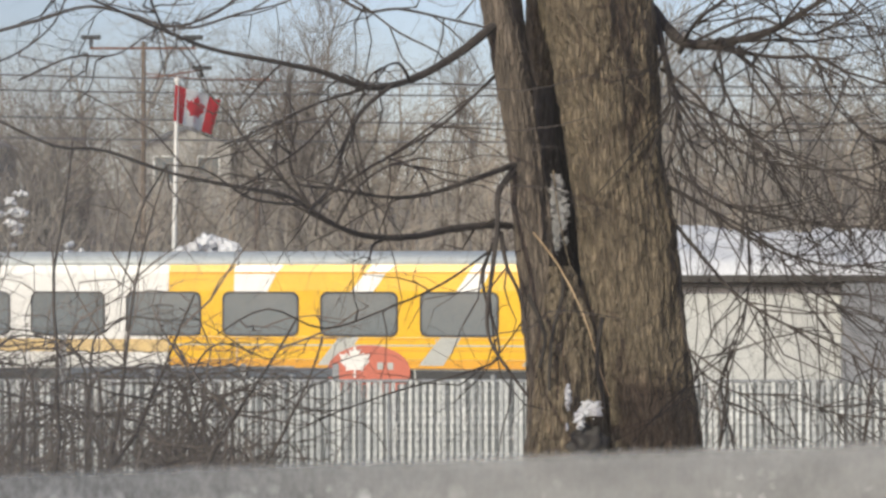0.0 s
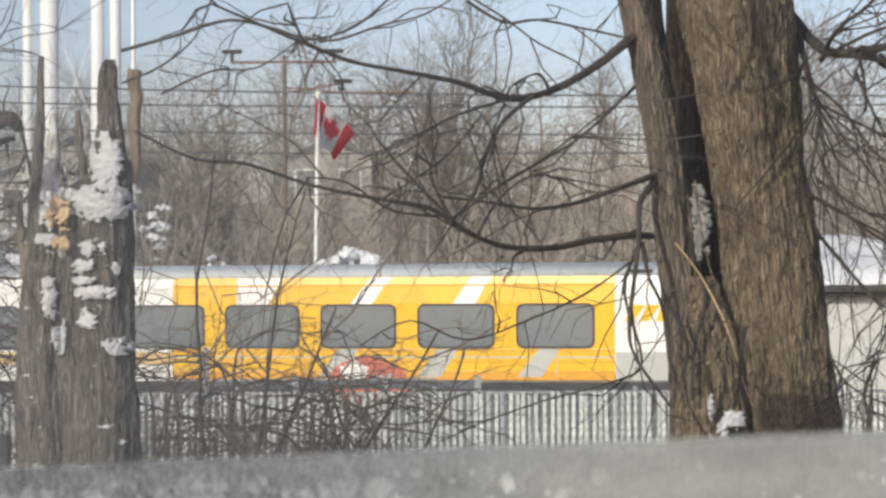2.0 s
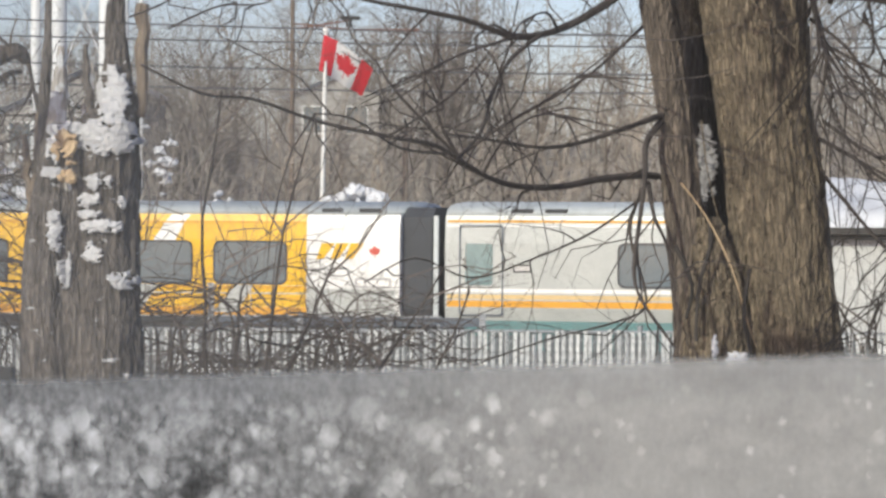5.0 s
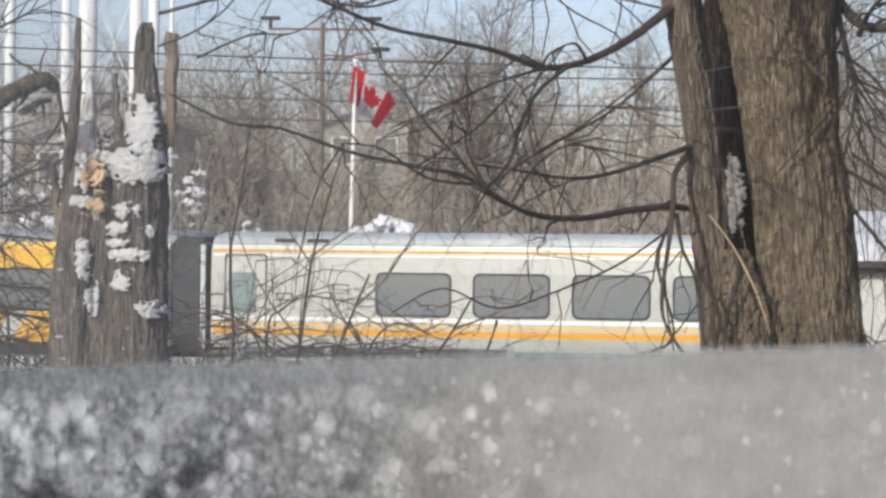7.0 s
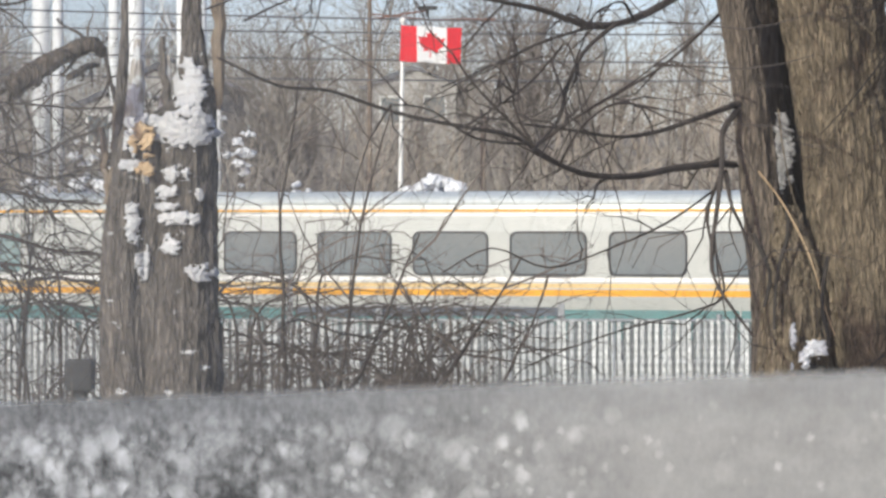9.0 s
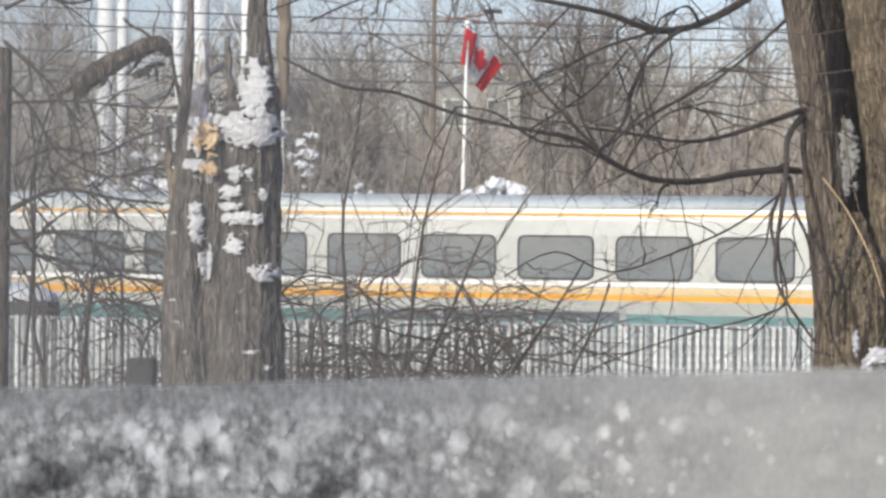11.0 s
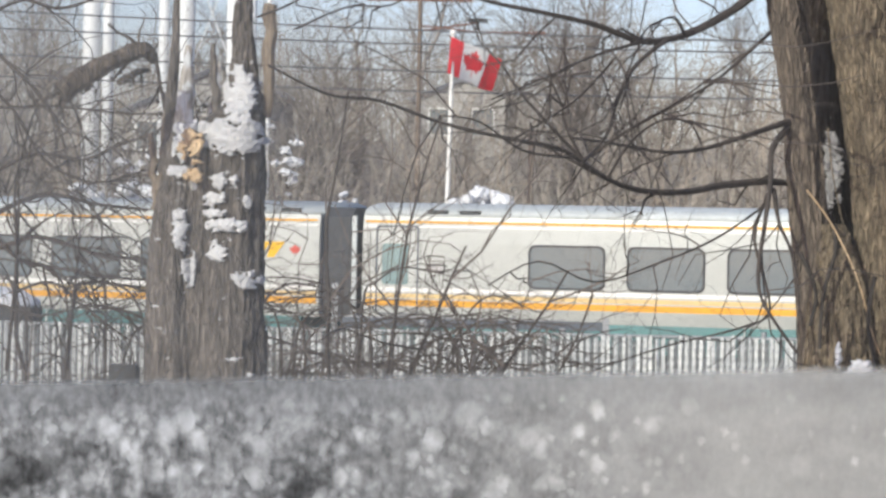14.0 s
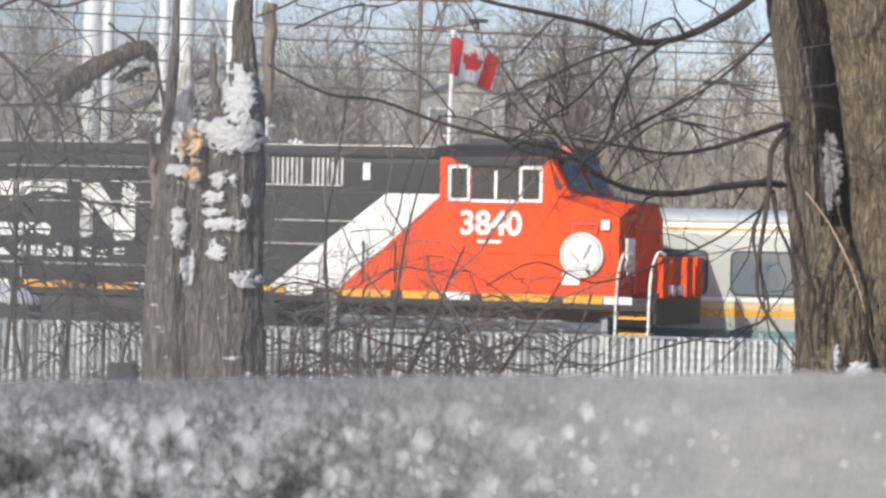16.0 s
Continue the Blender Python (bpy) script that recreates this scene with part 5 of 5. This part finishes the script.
def snow_heap(a, b, d, wide, label, seed, lumps=9):
    """A ploughed heap: a broad cone with rough lumps on its crest."""
    random.seed(int(seed))
    h = EYE_Z + (490 - b) / FAR * d
    bm = bmesh.new()
    blobs = [(0, 0, h * 0.36, wide * 1.25, h * 0.5)]
    for i in range(lumps):
        r = random.uniform(0.16, 0.34) * wide
        x = random.uniform(-1, 1) * wide * 0.85
        blobs.append((x, random.uniform(-0.5, 0.2), (h - r) - abs(x) * 0.35 - random.uniform(0, 0.25), r, r * random.uniform(0.6, 1.0)))
    for x, y, z, r, rz in blobs:
        made = bmesh.ops.create_icosphere(bm, subdivisions=4, radius=1)["verts"]
        for q in made:
            f = 1 + 0.35 * noise.noise(q.co * 2.3 + Vector((x * 9 + seed, z, 0))) + 0.18 * noise.noise(q.co * 6 + Vector((0, seed, x)))
            q.co = Vector((x + q.co.x * r * f, y + q.co.y * r * f, max(0, z + q.co.z * rz * f)))
    o = part("snow_heap", bm, M_SNOW, smooth=True)
    o.location = ((a - 784) / FAR * d, d, 0)
    tagged(o, label, "snow")


snow_heap(372, 408, 92.0, 0.85, "rough heap of ploughed snow behind the tracks", 1.0)
snow_heap(135, 420, 92.0, 0.26, "small peaked snow heap behind the tracks", 5.0, 5)
snow_heap(-250, 405, 92.0, 0.7, "broad snow heap under the trees", 9.0)
snow_heap(-340, 412, 92.0, 0.5, "low snow heap under the trees", 4.0)


def snowy_bush(a, b, d, wide, high, count, seed):
    """A bush whose twigs hold clots of snow."""
    random.seed(seed)
    t = thing("snowy_bush", pose((a - 784) / FAR * d, d, 0), "leafless bush with clots of snow in its twigs", "bush")
    top = EYE_Z + (490 - b) / FAR * d
    bm = bmesh.new()
    for _ in range(8):
        twig(bm, (random.gauss(0, 0.1), 0, 0), (random.gauss(0, 0.12), random.gauss(0, 0.1), 1), top * random.uniform(0.8, 1.0), 0.035, 2, 3, 3, 0, 0.15)
    part("stems", bm, M_WOODS, t)
    for _ in range(count):
        bm = bmesh.new()
        bmesh.ops.create_icosphere(bm, subdivisions=3, radius=1)
        s = random.uniform(0.03, 0.09)
        off = Vector((random.random() * 9, 0, 0))
        c = Vector((random.gauss(0, wide * 0.4), random.uniform(-0.3, 0.1), top - random.random() * high))
        for q in bm.verts:
            q.co = c + Vector((q.co.x * s * 1.7, q.co.y * s, q.co.z * s)) * (1 + 1.3 * noise.noise(q.co * 1.6 + off))
        part("snow_clot", bm, M_SNOW, t, smooth=True)


snowy_bush(25, 335, 96.0, 0.45, 1.5, 15, 3)
snowy_bush(-10, 300, 97.0, 0.4, 1.2, 6, 4)
snowy_bush(-260, 350, 97.0, 0.9, 0.7, 6, 6)


def flagpole():
    d = 100.0
    x = (303 - 784) / FAR * d
    p = thing("flagpole", pose(x, d, 0, 0, 1.0, 0), "slender white flagpole behind the tracks", "flagpole")
    part("shaft", tube(bmesh.new(), [(0, 0, 0), (0, 0, EYE_Z + 345 / FAR * d)], [0.075, 0.05], 12), M_POLE, p)
    bm = bmesh.new()
    bmesh.ops.create_uvsphere(bm, u_segments=12, v_segments=8, radius=0.09)
    o = part("finial", bm, M_POLE, p, smooth=True)
    o.location = (0, 0, EYE_Z + 348 / FAR * d)
    part("base", tube(bmesh.new(), [(0, 0, 0), (0, 0, 0.3)], [0.25, 0.2], 16), M_GALV, p)
    return p


flagpole()

FLAG_D, FLAG_W, FLAG_H, STRIPS = 99.9, 1.70, 1.0, 20


def inside_leaf(x, z):
    hit, n = False, len(LEAF)
    for i in range(n):
        (x0, z0), (x1, z1) = LEAF[i], LEAF[(i + 1) % n]
        if (z0 > z) != (z1 > z) and x < (x1 - x0) * (z - z0) / (z1 - z0) + x0:
            hit = not hit
    return hit


def flag():
    f = thing("flag", sighted_pose(309, 150, FLAG_D), "red and white flag with a red leaf, flying in the wind", "flag")
    w = FLAG_W / STRIPS
    strips = []
    for i in range(STRIPS):
        bm = bmesh.new()
        ni, nj = 4, 34
        for front in (0, 1):
            g = [[bm.verts.new((w * 1.12 * a / ni, -0.004 if front else 0.004, -FLAG_H * b / nj)) for b in range(nj + 1)] for a in range(ni + 1)]
            for a in range(ni):
                for b in range(nj):
                    fc = bm.faces.new((g[a][b], g[a + 1][b], g[a + 1][b + 1], g[a][b + 1]))
                    u, v = (i + (a + 0.5) / ni) / STRIPS, (b + 0.5) / nj
                    red = u < 0.25 or u > 0.75 or inside_leaf((u - 0.5) * FLAG_W / (0.42 * FLAG_H), (0.5 - v) / 0.42)
                    fc.material_index = 1 if red else 0
        strips.append(part("cloth_strip", bm, (M_FLAG_WHITE, M_FLAG_RED), f))
    return f, strips


def sighted_pose(a, b, d):
    return Matrix.Translation(sighted(a - 784, 490 - b, d))


flag_thing, flag_strips = flag()


def light_mast():
    d = 112.0
    k = d / FAR
    m = thing("light_mast", pose((253 - 784) * k, d, 0), "tall wooden pole with a cross arm and two flood lamps", "light mast")
    top = EYE_Z + 405 * k
    part("pole", tube(bmesh.new(), [(0, 0, 0), (0, 0, top + 0.2)], [0.10, 0.065], 10), M_WOODPOLE, m)
    part("cross_arm", cube((-95 * k, -0.06, top - 0.04), (92 * k, 0.06, top + 0.03)), M_RUSTY, m, "rusty steel cross arm")
    for a, b in ((-93, 424), (88, 424), (103, 370)):
        z = EYE_Z + b * k
        lamp = part("flood_lamp", cube((a * k - 0.30, -0.15, z - 0.06), (a * k + 0.30, 0.15, z + 0.06), 0.03), M_DARK, m, "dark flat flood lamp")
        part("lamp_neck", rod((a * k, 0, z - 0.3), (a * k, 0, z), 0.05), M_DARK, lamp)
    part("lower_arm", tube(bmesh.new(), [(103 * k, 0, EYE_Z + 366 * k), (0, 0, EYE_Z + 350 * k)], [0.03, 0.03], 6), M_RUSTY, m)
    part("side_arm", cube((100 * k, -0.04, EYE_Z + 348 * k), (225 * k, 0.04, EYE_Z + 351 * k)), M_RUSTY, m, "long rusty side arm")
    part("side_brace", tube(bmesh.new(), [(0, 0, EYE_Z + 360 * k), (110 * k, 0, EYE_Z + 349 * k)], [0.025, 0.025], 6), M_RUSTY, m)
    other = thing("utility_pole", pose((437 - 784) * k, d + 6, 0), "thin weathered utility pole among the trees", "utility pole")
    part("pole", tube(bmesh.new(), [(0, 0, 0), (0, 0, EYE_Z + 190 * k)], [0.12, 0.09], 10), M_WOODPOLE, other)
    for h0, h1 in ((378, 330), (345, 318), (300, 268), (260, 240)):
        pts = []
        for i in range(17):
            u = i / 16
            pts.append(((-1500 + 2400 * u) * k, d - 2, EYE_Z + (h0 + (h1 - h0) * u - 40 * 4 * u * (1 - u) * 0.35) * k))
        tagged(part("overhead_wire", tube(bmesh.new(), pts, [0.028] * 17, 5), M_WIRE), "thin dark sagging overhead wire", "wire", "overhead wires")


light_mast()


def white_tower():
    d = 118.0
    k = d / FAR
    t = thing("white_tower", pose((-100 - 784) * k, d, 0), "tall white steel tower of paired tubes with bracing", "tower")
    top = EYE_Z + 900 * k
    for a, r in ((-105, 9), (-66, 17), (20, 12), (52, 10), (84, 4), (-235, 16), (-205, 10)):
        part("leg", tube(bmesh.new(), [(a * k, 0, 0), (a * k, 0, top)], [r * k, r * k], 14), M_TOWER, t, "thick white tube", smooth=True)
    for z in range(4, 18, 4):
        part("brace", rod((-60 * k, 0.1, z), (22 * k, 0.1, z + 4), 0.02, 6), M_TOWER, t)
        part("brace", rod((22 * k, 0.1, z), (-60 * k, 0.1, z + 4), 0.02, 6), M_TOWER, t)


white_tower()

# ---- brush before the fence ----


def shrubs():
    random.seed(21)
    spots = [random.uniform(-480, 130) for _ in range(20)] + [random.uniform(40, 470) for _ in range(20)] + [300, 330, 360, 390, 420] + [random.uniform(1240, 1580) for _ in range(4)]
    for i, a in enumerate(spots):
        d = random.uniform(26, 41)
        p = sighted(a - 784, 0, d)
        s = thing("shrub", pose(p.x, d, 0), "dark leafless shrub of tangled thin stems", "shrub", "shrubs before the fence")
        for _ in range(6):
            bm = bmesh.new()
            twig(bm, (random.gauss(0, 0.1), random.gauss(0, 0.1), 0.6), (random.gauss(0, 0.8), random.gauss(0, 0.3), 0.8), random.uniform(0.8, 1.55), random.uniform(0.014, 0.024), 3, 3, 3, 0.10, 0.42)
            tube(bm, [(0, 0, 0), (0.02, 0, 0.62)], [0.02, 0.015], 4)
            part("stem", bm, M_BRUSH, s)
    for a, b in ((330, 690), (360, 700), (385, 730), (405, 770), (470, 760), (60, 740), (-20, 760), (-300, 735)):
        d = random.uniform(41.5, 42.8)
        p, top = sighted(a - 784, 0, d), EYE_Z + (490 - b) / FAR * d
        s = thing("thicket", pose(p.x, d, 0), "dense dark thicket of short stems against the fence", "shrub", "thickets at the fence")
        bm = bmesh.new()
        for _ in range(34):
            twig(bm, (random.gauss(0, 0.2), random.gauss(0, 0.15), random.uniform(0, top * 0.6)), (random.gauss(0, 0.7), random.gauss(0, 0.4), random.uniform(0.1, 1)), random.uniform(0.4, 0.8), 0.016, 2, 3, 3, 0.03, 0.35)
        part("stems", bm, M_TWIG, s)
    # arching brambles along the fence
    for j in range(64):
        d = random.uniform(33, 42)
        a, b = random.choice((random.uniform(-460, 60), random.uniform(0, 400), random.uniform(150, 420))), random.uniform(660, 830)
        if j % 3 == 0 and a < 180:
            b = random.uniform(560, 680)
        s = thing("bramble", pose(0, 0, 0), "long arching bare bramble stem", "bramble", "brambles at the fence")
        bm = bmesh.new()
        run, lift = random.choice((-1, 1)) * random.uniform(90, 260), random.uniform(10, 70)
        foot = sighted(a - 784, 0, d)
        pts = [Vector((foot.x, d, 0)), sighted(a - 784, 490 - b - 60, d)]
        pts += [sighted(a + run * q - 784, 490 - b + lift * math.sin(q * 2.6) + random.gauss(0, 5), d) for q in (0.15, 0.4, 0.7, 1.0)]
        pts = curve_points(pts, 4)
        tube(bm, pts, [0.018 * (1 - 0.7 * i / len(pts)) for i in range(len(pts))], 5)
        for i in range(8, len(pts), 3):
            twig(bm, pts[i], (math.copysign(1, run) + random.gauss(0, 0.4), random.gauss(0, 0.3), random.gauss(0.1, 0.6)), random.uniform(0.3, 0.7), 0.009, 1, 3, 3, 0.02, 0.3)
        part("stem", bm, M_TWIG, s)
    # taller saplings
    for a, b, lean in ((92, 250, 0.06), (205, 300, 0.20), (-130, 380, 0.03), (340, 560, 0.5), (410, 600, -0.4), (-440, 300, -0.1), (450, 600, 0.5), (-40, 450, -0.3), (160, 520, 0.5), (1270, 620, 0.1), (1500, 600, 0.2)):
        d = random.uniform(25, 34)
        p, top = sighted(a - 784, 0, d), EYE_Z + (490 - b) / FAR * d
        s = thing("sapling", pose(p.x, d, 0), "thin dark leafless sapling", "sapling", "saplings before the fence")
        bm = bmesh.new()
        pts = [Vector((lean * z + 0.05 * math.sin(z * 2.3 + a) + random.gauss(0, 0.012), random.gauss(0, 0.01), z)) for z in [top * i / 12 for i in range(13)]]
        pts = [q - Vector((lean * top * 0.5, 0, 0)) for q in pts]
        tube(bm, pts, [0.027 * (1 - i / 16) for i in range(13)], 6)
        part("stem", bm, M_TWIG, s)
        bm = bmesh.new()
        for i in range(5, 13, 2):
            twig(bm, pts[i], (random.gauss(0, 0.8), random.gauss(0, 0.4), 0.6), random.uniform(0.6, 1.5), 0.012, 2, 3, 3, 0.02, 0.3)
        part("crown", bm, M_BRUSH, s)

    # low wispy saplings with spreading fine twigs
    for a, b in ((40, 470), (120, 500), (215, 500), (300, 540), (395, 580), (-60, 480), (-200, 470)):
        d = random.uniform(28, 38)
        p, top = sighted(a - 784, 0, d), EYE_Z + (490 - b) / FAR * d
        s = thing("sapling", pose(p.x, d, 0), "thin dark leafless sapling", "sapling", "saplings before the fence")
        lean = random.gauss(0, 0.2)
        pts = [Vector((lean * (z - top * 0.7) + random.gauss(0, 0.015), random.gauss(0, 0.01), z)) for z in [top * i / 12 for i in range(13)]]
        part("stem", tube(bmesh.new(), pts, [0.017 * (1 - i / 15) for i in range(13)], 5), M_TWIG, s)
        bm = bmesh.new()
        for i in range(6, 13):
            side = random.choice((-1, 1))
            twig(bm, pts[i], (side * random.uniform(0.4, 1.2), random.gauss(0, 0.3), random.uniform(-0.1, 0.7)), random.uniform(0.6, 1.4), 0.009, 2, 3, 3, 0.02, 0.3)
        part("crown", bm, M_BRUSH, s)


shrubs()


def left_snags():
    random.seed(31)
    t = thing("old_tree", pose(0, 0, 0), "dark leafless tree with broken limbs beside the shrubs", "tree")
    bm = bmesh.new()
    bough(bm, 21.5, 21.3, 16, 40, (-224, 200), (-232, 188), (-252, 182), (-318, 213), (-362, 240), (-392, 262), twigs=9, size=0.3, n=14, jag=0.12)
    bough(bm, 21.6, 21.2, 6, 14, (-232, 218), (-255, 222), (-285, 240), twigs=2, size=0.3)
    part("broken_limb", bm, M_BARK_DARK, t, "thick broken limb")
    for a, b, r0, r1, *ab in (
        (23.0, 22.7, 12, 5, (-520, 490), (-489, 470), (-428, 445), (-380, 446), (-325, 458), (-230, 467)),
        (23.0, 22.7, 13, 5, (-520, 540), (-487, 537), (-440, 520), (-396, 525), (-313, 549), (-222, 557)),
        (23.0, 22.7, 9, 4, (-520, 500), (-460, 560), (-374, 576), (-292, 589), (-211, 592)),
        (23.0, 22.7, 9, 4, (-520, 180), (-494, 203), (-431, 263), (-389, 333), (-370, 420)),
        (23.0, 22.7, 8, 4, (-371, 740), (-358, 616), (-330, 600), (-302, 599), (-231, 613), (-189, 663), (-170, 690)),
        (23.0, 22.7, 8, 4, (-378, 800), (-366, 690), (-358, 600), (-354, 545)),
        (23.0, 22.7, 6, 3, (-520, 290), (-400, 285), (-260, 296), (-120, 290)),
        (23.0, 22.7, 8, 4, (-480, 760), (-465, 560), (-470, 430), (-440, 300)),
        (23.0, 22.7, 9, 4, (-222, 190), (-212, 240), (-201, 300), (-194, 390)),
        (23.0, 22.7, 6, 3, (-470, 620), (-400, 600), (-330, 650), (-260, 700)),
        (23.0, 22.6, 8, 4, (-520, 120), (-460, 95), (-400, 110), (-330, 90), (-270, 60)),
        (23.0, 22.6, 7, 4, (-520, 250), (-470, 300), (-420, 380), (-330, 420), (-250, 400)),
        (23.0, 22.6, 7, 4, (-500, 400), (-430, 370), (-350, 380), (-280, 350), (-215, 330)),
        (23.0, 22.6, 6, 3, (-500, 640), (-420, 660), (-330, 640), (-250, 655)),
    ):
        bm = bmesh.new()
        bough(bm, a, b, r0, r1, *ab, twigs=15, size=0.8)
        part("limb", bm, M_TWIG, t, "thin dark limb")
    bm = bmesh.new()
    tube(bm, [sighted(-1310, -850, 23.0), sighted(-1320, -300, 23.0), sighted(-1310, 300, 23.0)], [0.12, 0.10, 0.07], 10)
    part("trunk", bm, M_BARK_DARK, t)
    v = thing("trackside_box", pose(sighted(-1290, 0, 50).x, 50.0, 0), "dark trackside box with a thick cap of snow", "trackside box")
    part("box", cube((-0.7, -0.5, 0), (0.62, 0.5, 1.85), 0.03), M_DARK, v)
    bm = bmesh.new()
    bmesh.ops.create_icosphere(bm, subdivisions=4, radius=1)
    for q in bm.verts:
        q.co = Vector((-0.04 + q.co.x * 0.72, q.co.y * 0.55, 1.88 + max(-0.03, q.co.z * 0.24) * (1 + 0.4 * noise.noise(q.co * 2.5))))
    part("snow_cap", bm, M_SNOW, v, "thick white snow cap", smooth=True)


left_snags()

def guard_rail():
    d = 52.0
    k = d / FAR
    g = thing("guard_rail", pose(0, d, 0), "dark grey steel guard rail on pale posts behind the fence", "guard rail")
    z = EYE_Z - 168 * k
    x0, x1 = (120 - 784) * k, (593 - 784) * k
    part("beam", cube((x0, -0.05, z - 0.07), (x1, 0.05, z + 0.06), 0.015), M_UNDER, g, "dark grey beam")
    part("cap", cube((x0, -0.07, z + 0.062), (x1 - 0.6, 0.07, z + 0.085)), M_GALV, g)
    for a in (111, 270, 430, 593):
        part("post", cube(((a - 784) * k - 0.045, -0.12, 0), ((a - 784) * k + 0.045, -0.056, z + (0.55 if a == 111 else 0.12)), 0.01), M_GALV, g)
    p = thing("dark_post", pose(sighted(-267 - 784, 0, 30).x, 30.0, 0), "short black post with a square head", "post")
    part("shaft", cube((-0.05, -0.05, 0), (0.05, 0.05, 1.62), 0.01), M_DARK, p)
    part("head", cube((-0.115, -0.11, 1.60), (0.115, 0.11, 1.86), 0.02), M_DARK, p)


guard_rail()

# ---- the grimy glass in front of the camera ----


def glass_screen():
    g = thing("glass_screen", pose(0, 0.6, 0), "glass screen, its lower part veiled by grey grime and frozen drops", "glass screen")
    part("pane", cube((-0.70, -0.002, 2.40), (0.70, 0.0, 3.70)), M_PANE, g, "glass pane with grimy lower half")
    for x in (-0.74, 0.70):
        part("post", cube((x, -0.03, 0), (x + 0.04, 0.03, 3.74), 0.004), M_GALV, g)
    for z in (2.36, 3.70):
        part("rail", cube((-0.70, -0.03, z), (0.70, 0.03, z + 0.04), 0.004), M_GALV, g)


glass_screen()

# ---- what moves ----
TRAIN_S = ((0, 5.59), (1.5, 3.41), (2.2, 2.23), (3, 0.62), (4, -1.55), (5.5, -5.30), (7, -9.62), (8.5, -14.38), (9.7, -18.56), (11.8, -26.55), (13.5, -33.46), (14.8, -38.75), (16, -43.66))
# how far the flag reaches out and how far its end falls, as shares of its length
FLAG_AIR = ((0, 0.70, 0.22), (0.5, 0.66, 0.28), (1, 0.72, 0.35), (1.5, 0.74, 0.48), (2, 0.60, 0.58), (2.5, 0.74, 0.55), (3, 0.74, 0.52), (5.5, 0.78, 0.58), (6, 0.38, 0.45), (6.5, 0.60, 0.55), (7, 0.66, 0.60), (7.5, 0.70, 0.50), (8, 0.72, 0.42), (8.5, 0.82, 0.33), (9, 0.98, 0.05), (9.5, 0.90, 0.36))
FLAG_AIR = FLAG_AIR + ((12, 0.34, 0.62), (12.5, 0.28, 0.60), (13, 0.46, 0.60), (13.5, 0.94, 0.28), (14, 0.80, 0.35), (14.5, 0.68, 0.52), (14.8, 0.32, 0.60), (15.2, 0.54, 0.52), (15.5, 0.52, 0.55), (16, 0.76, 0.30))


def motions():
    for car, shift in ((car_a, 0.0), (car_b, CAR_L + GAP), (car_c, 2 * (CAR_L + GAP))):
        walk(car, [(t, on_track(71.0, s + shift)) for t, s in TRAIN_S])
    walk(engine, [(t, on_track(66.5, -0.22 - 11.0 * (16 - t))) for t in (0, 16)])
    w = FLAG_W / STRIPS
    for i, strip in enumerate(flag_strips):
        rows = []
        for t, reach, fall in FLAG_AIR:
            droop = math.asin(fall)
            swing = math.acos(min(0.995, reach / math.cos(droop)))
            x = y = z = 0.0
            for k in range(i + 1):
                az = swing * (0.96 + 0.08 * k / STRIPS) + 0.12 * math.sin(k * 0.7 - t * 6.0)
                dr = droop * (0.75 + 0.5 * k / STRIPS) + 0.10 * math.sin(k * 0.6 - t * 4.0)
                if k < i:
                    x, y, z = x + w * math.cos(az) * math.cos(dr), y + w * math.sin(az) * math.cos(dr), z - w * math.sin(dr)
            curl = 42 * min(1.0, fall / 0.5) * (i / STRIPS) ** 0.8   # the fly end rolls under as it falls
            rows.append((t, pose(x, y, z, 0, 0, math.degrees(az)) @ pose(0, 0, 0, curl, math.degrees(dr) * 0.3, 0)))
        walk(strip, rows)


motions()
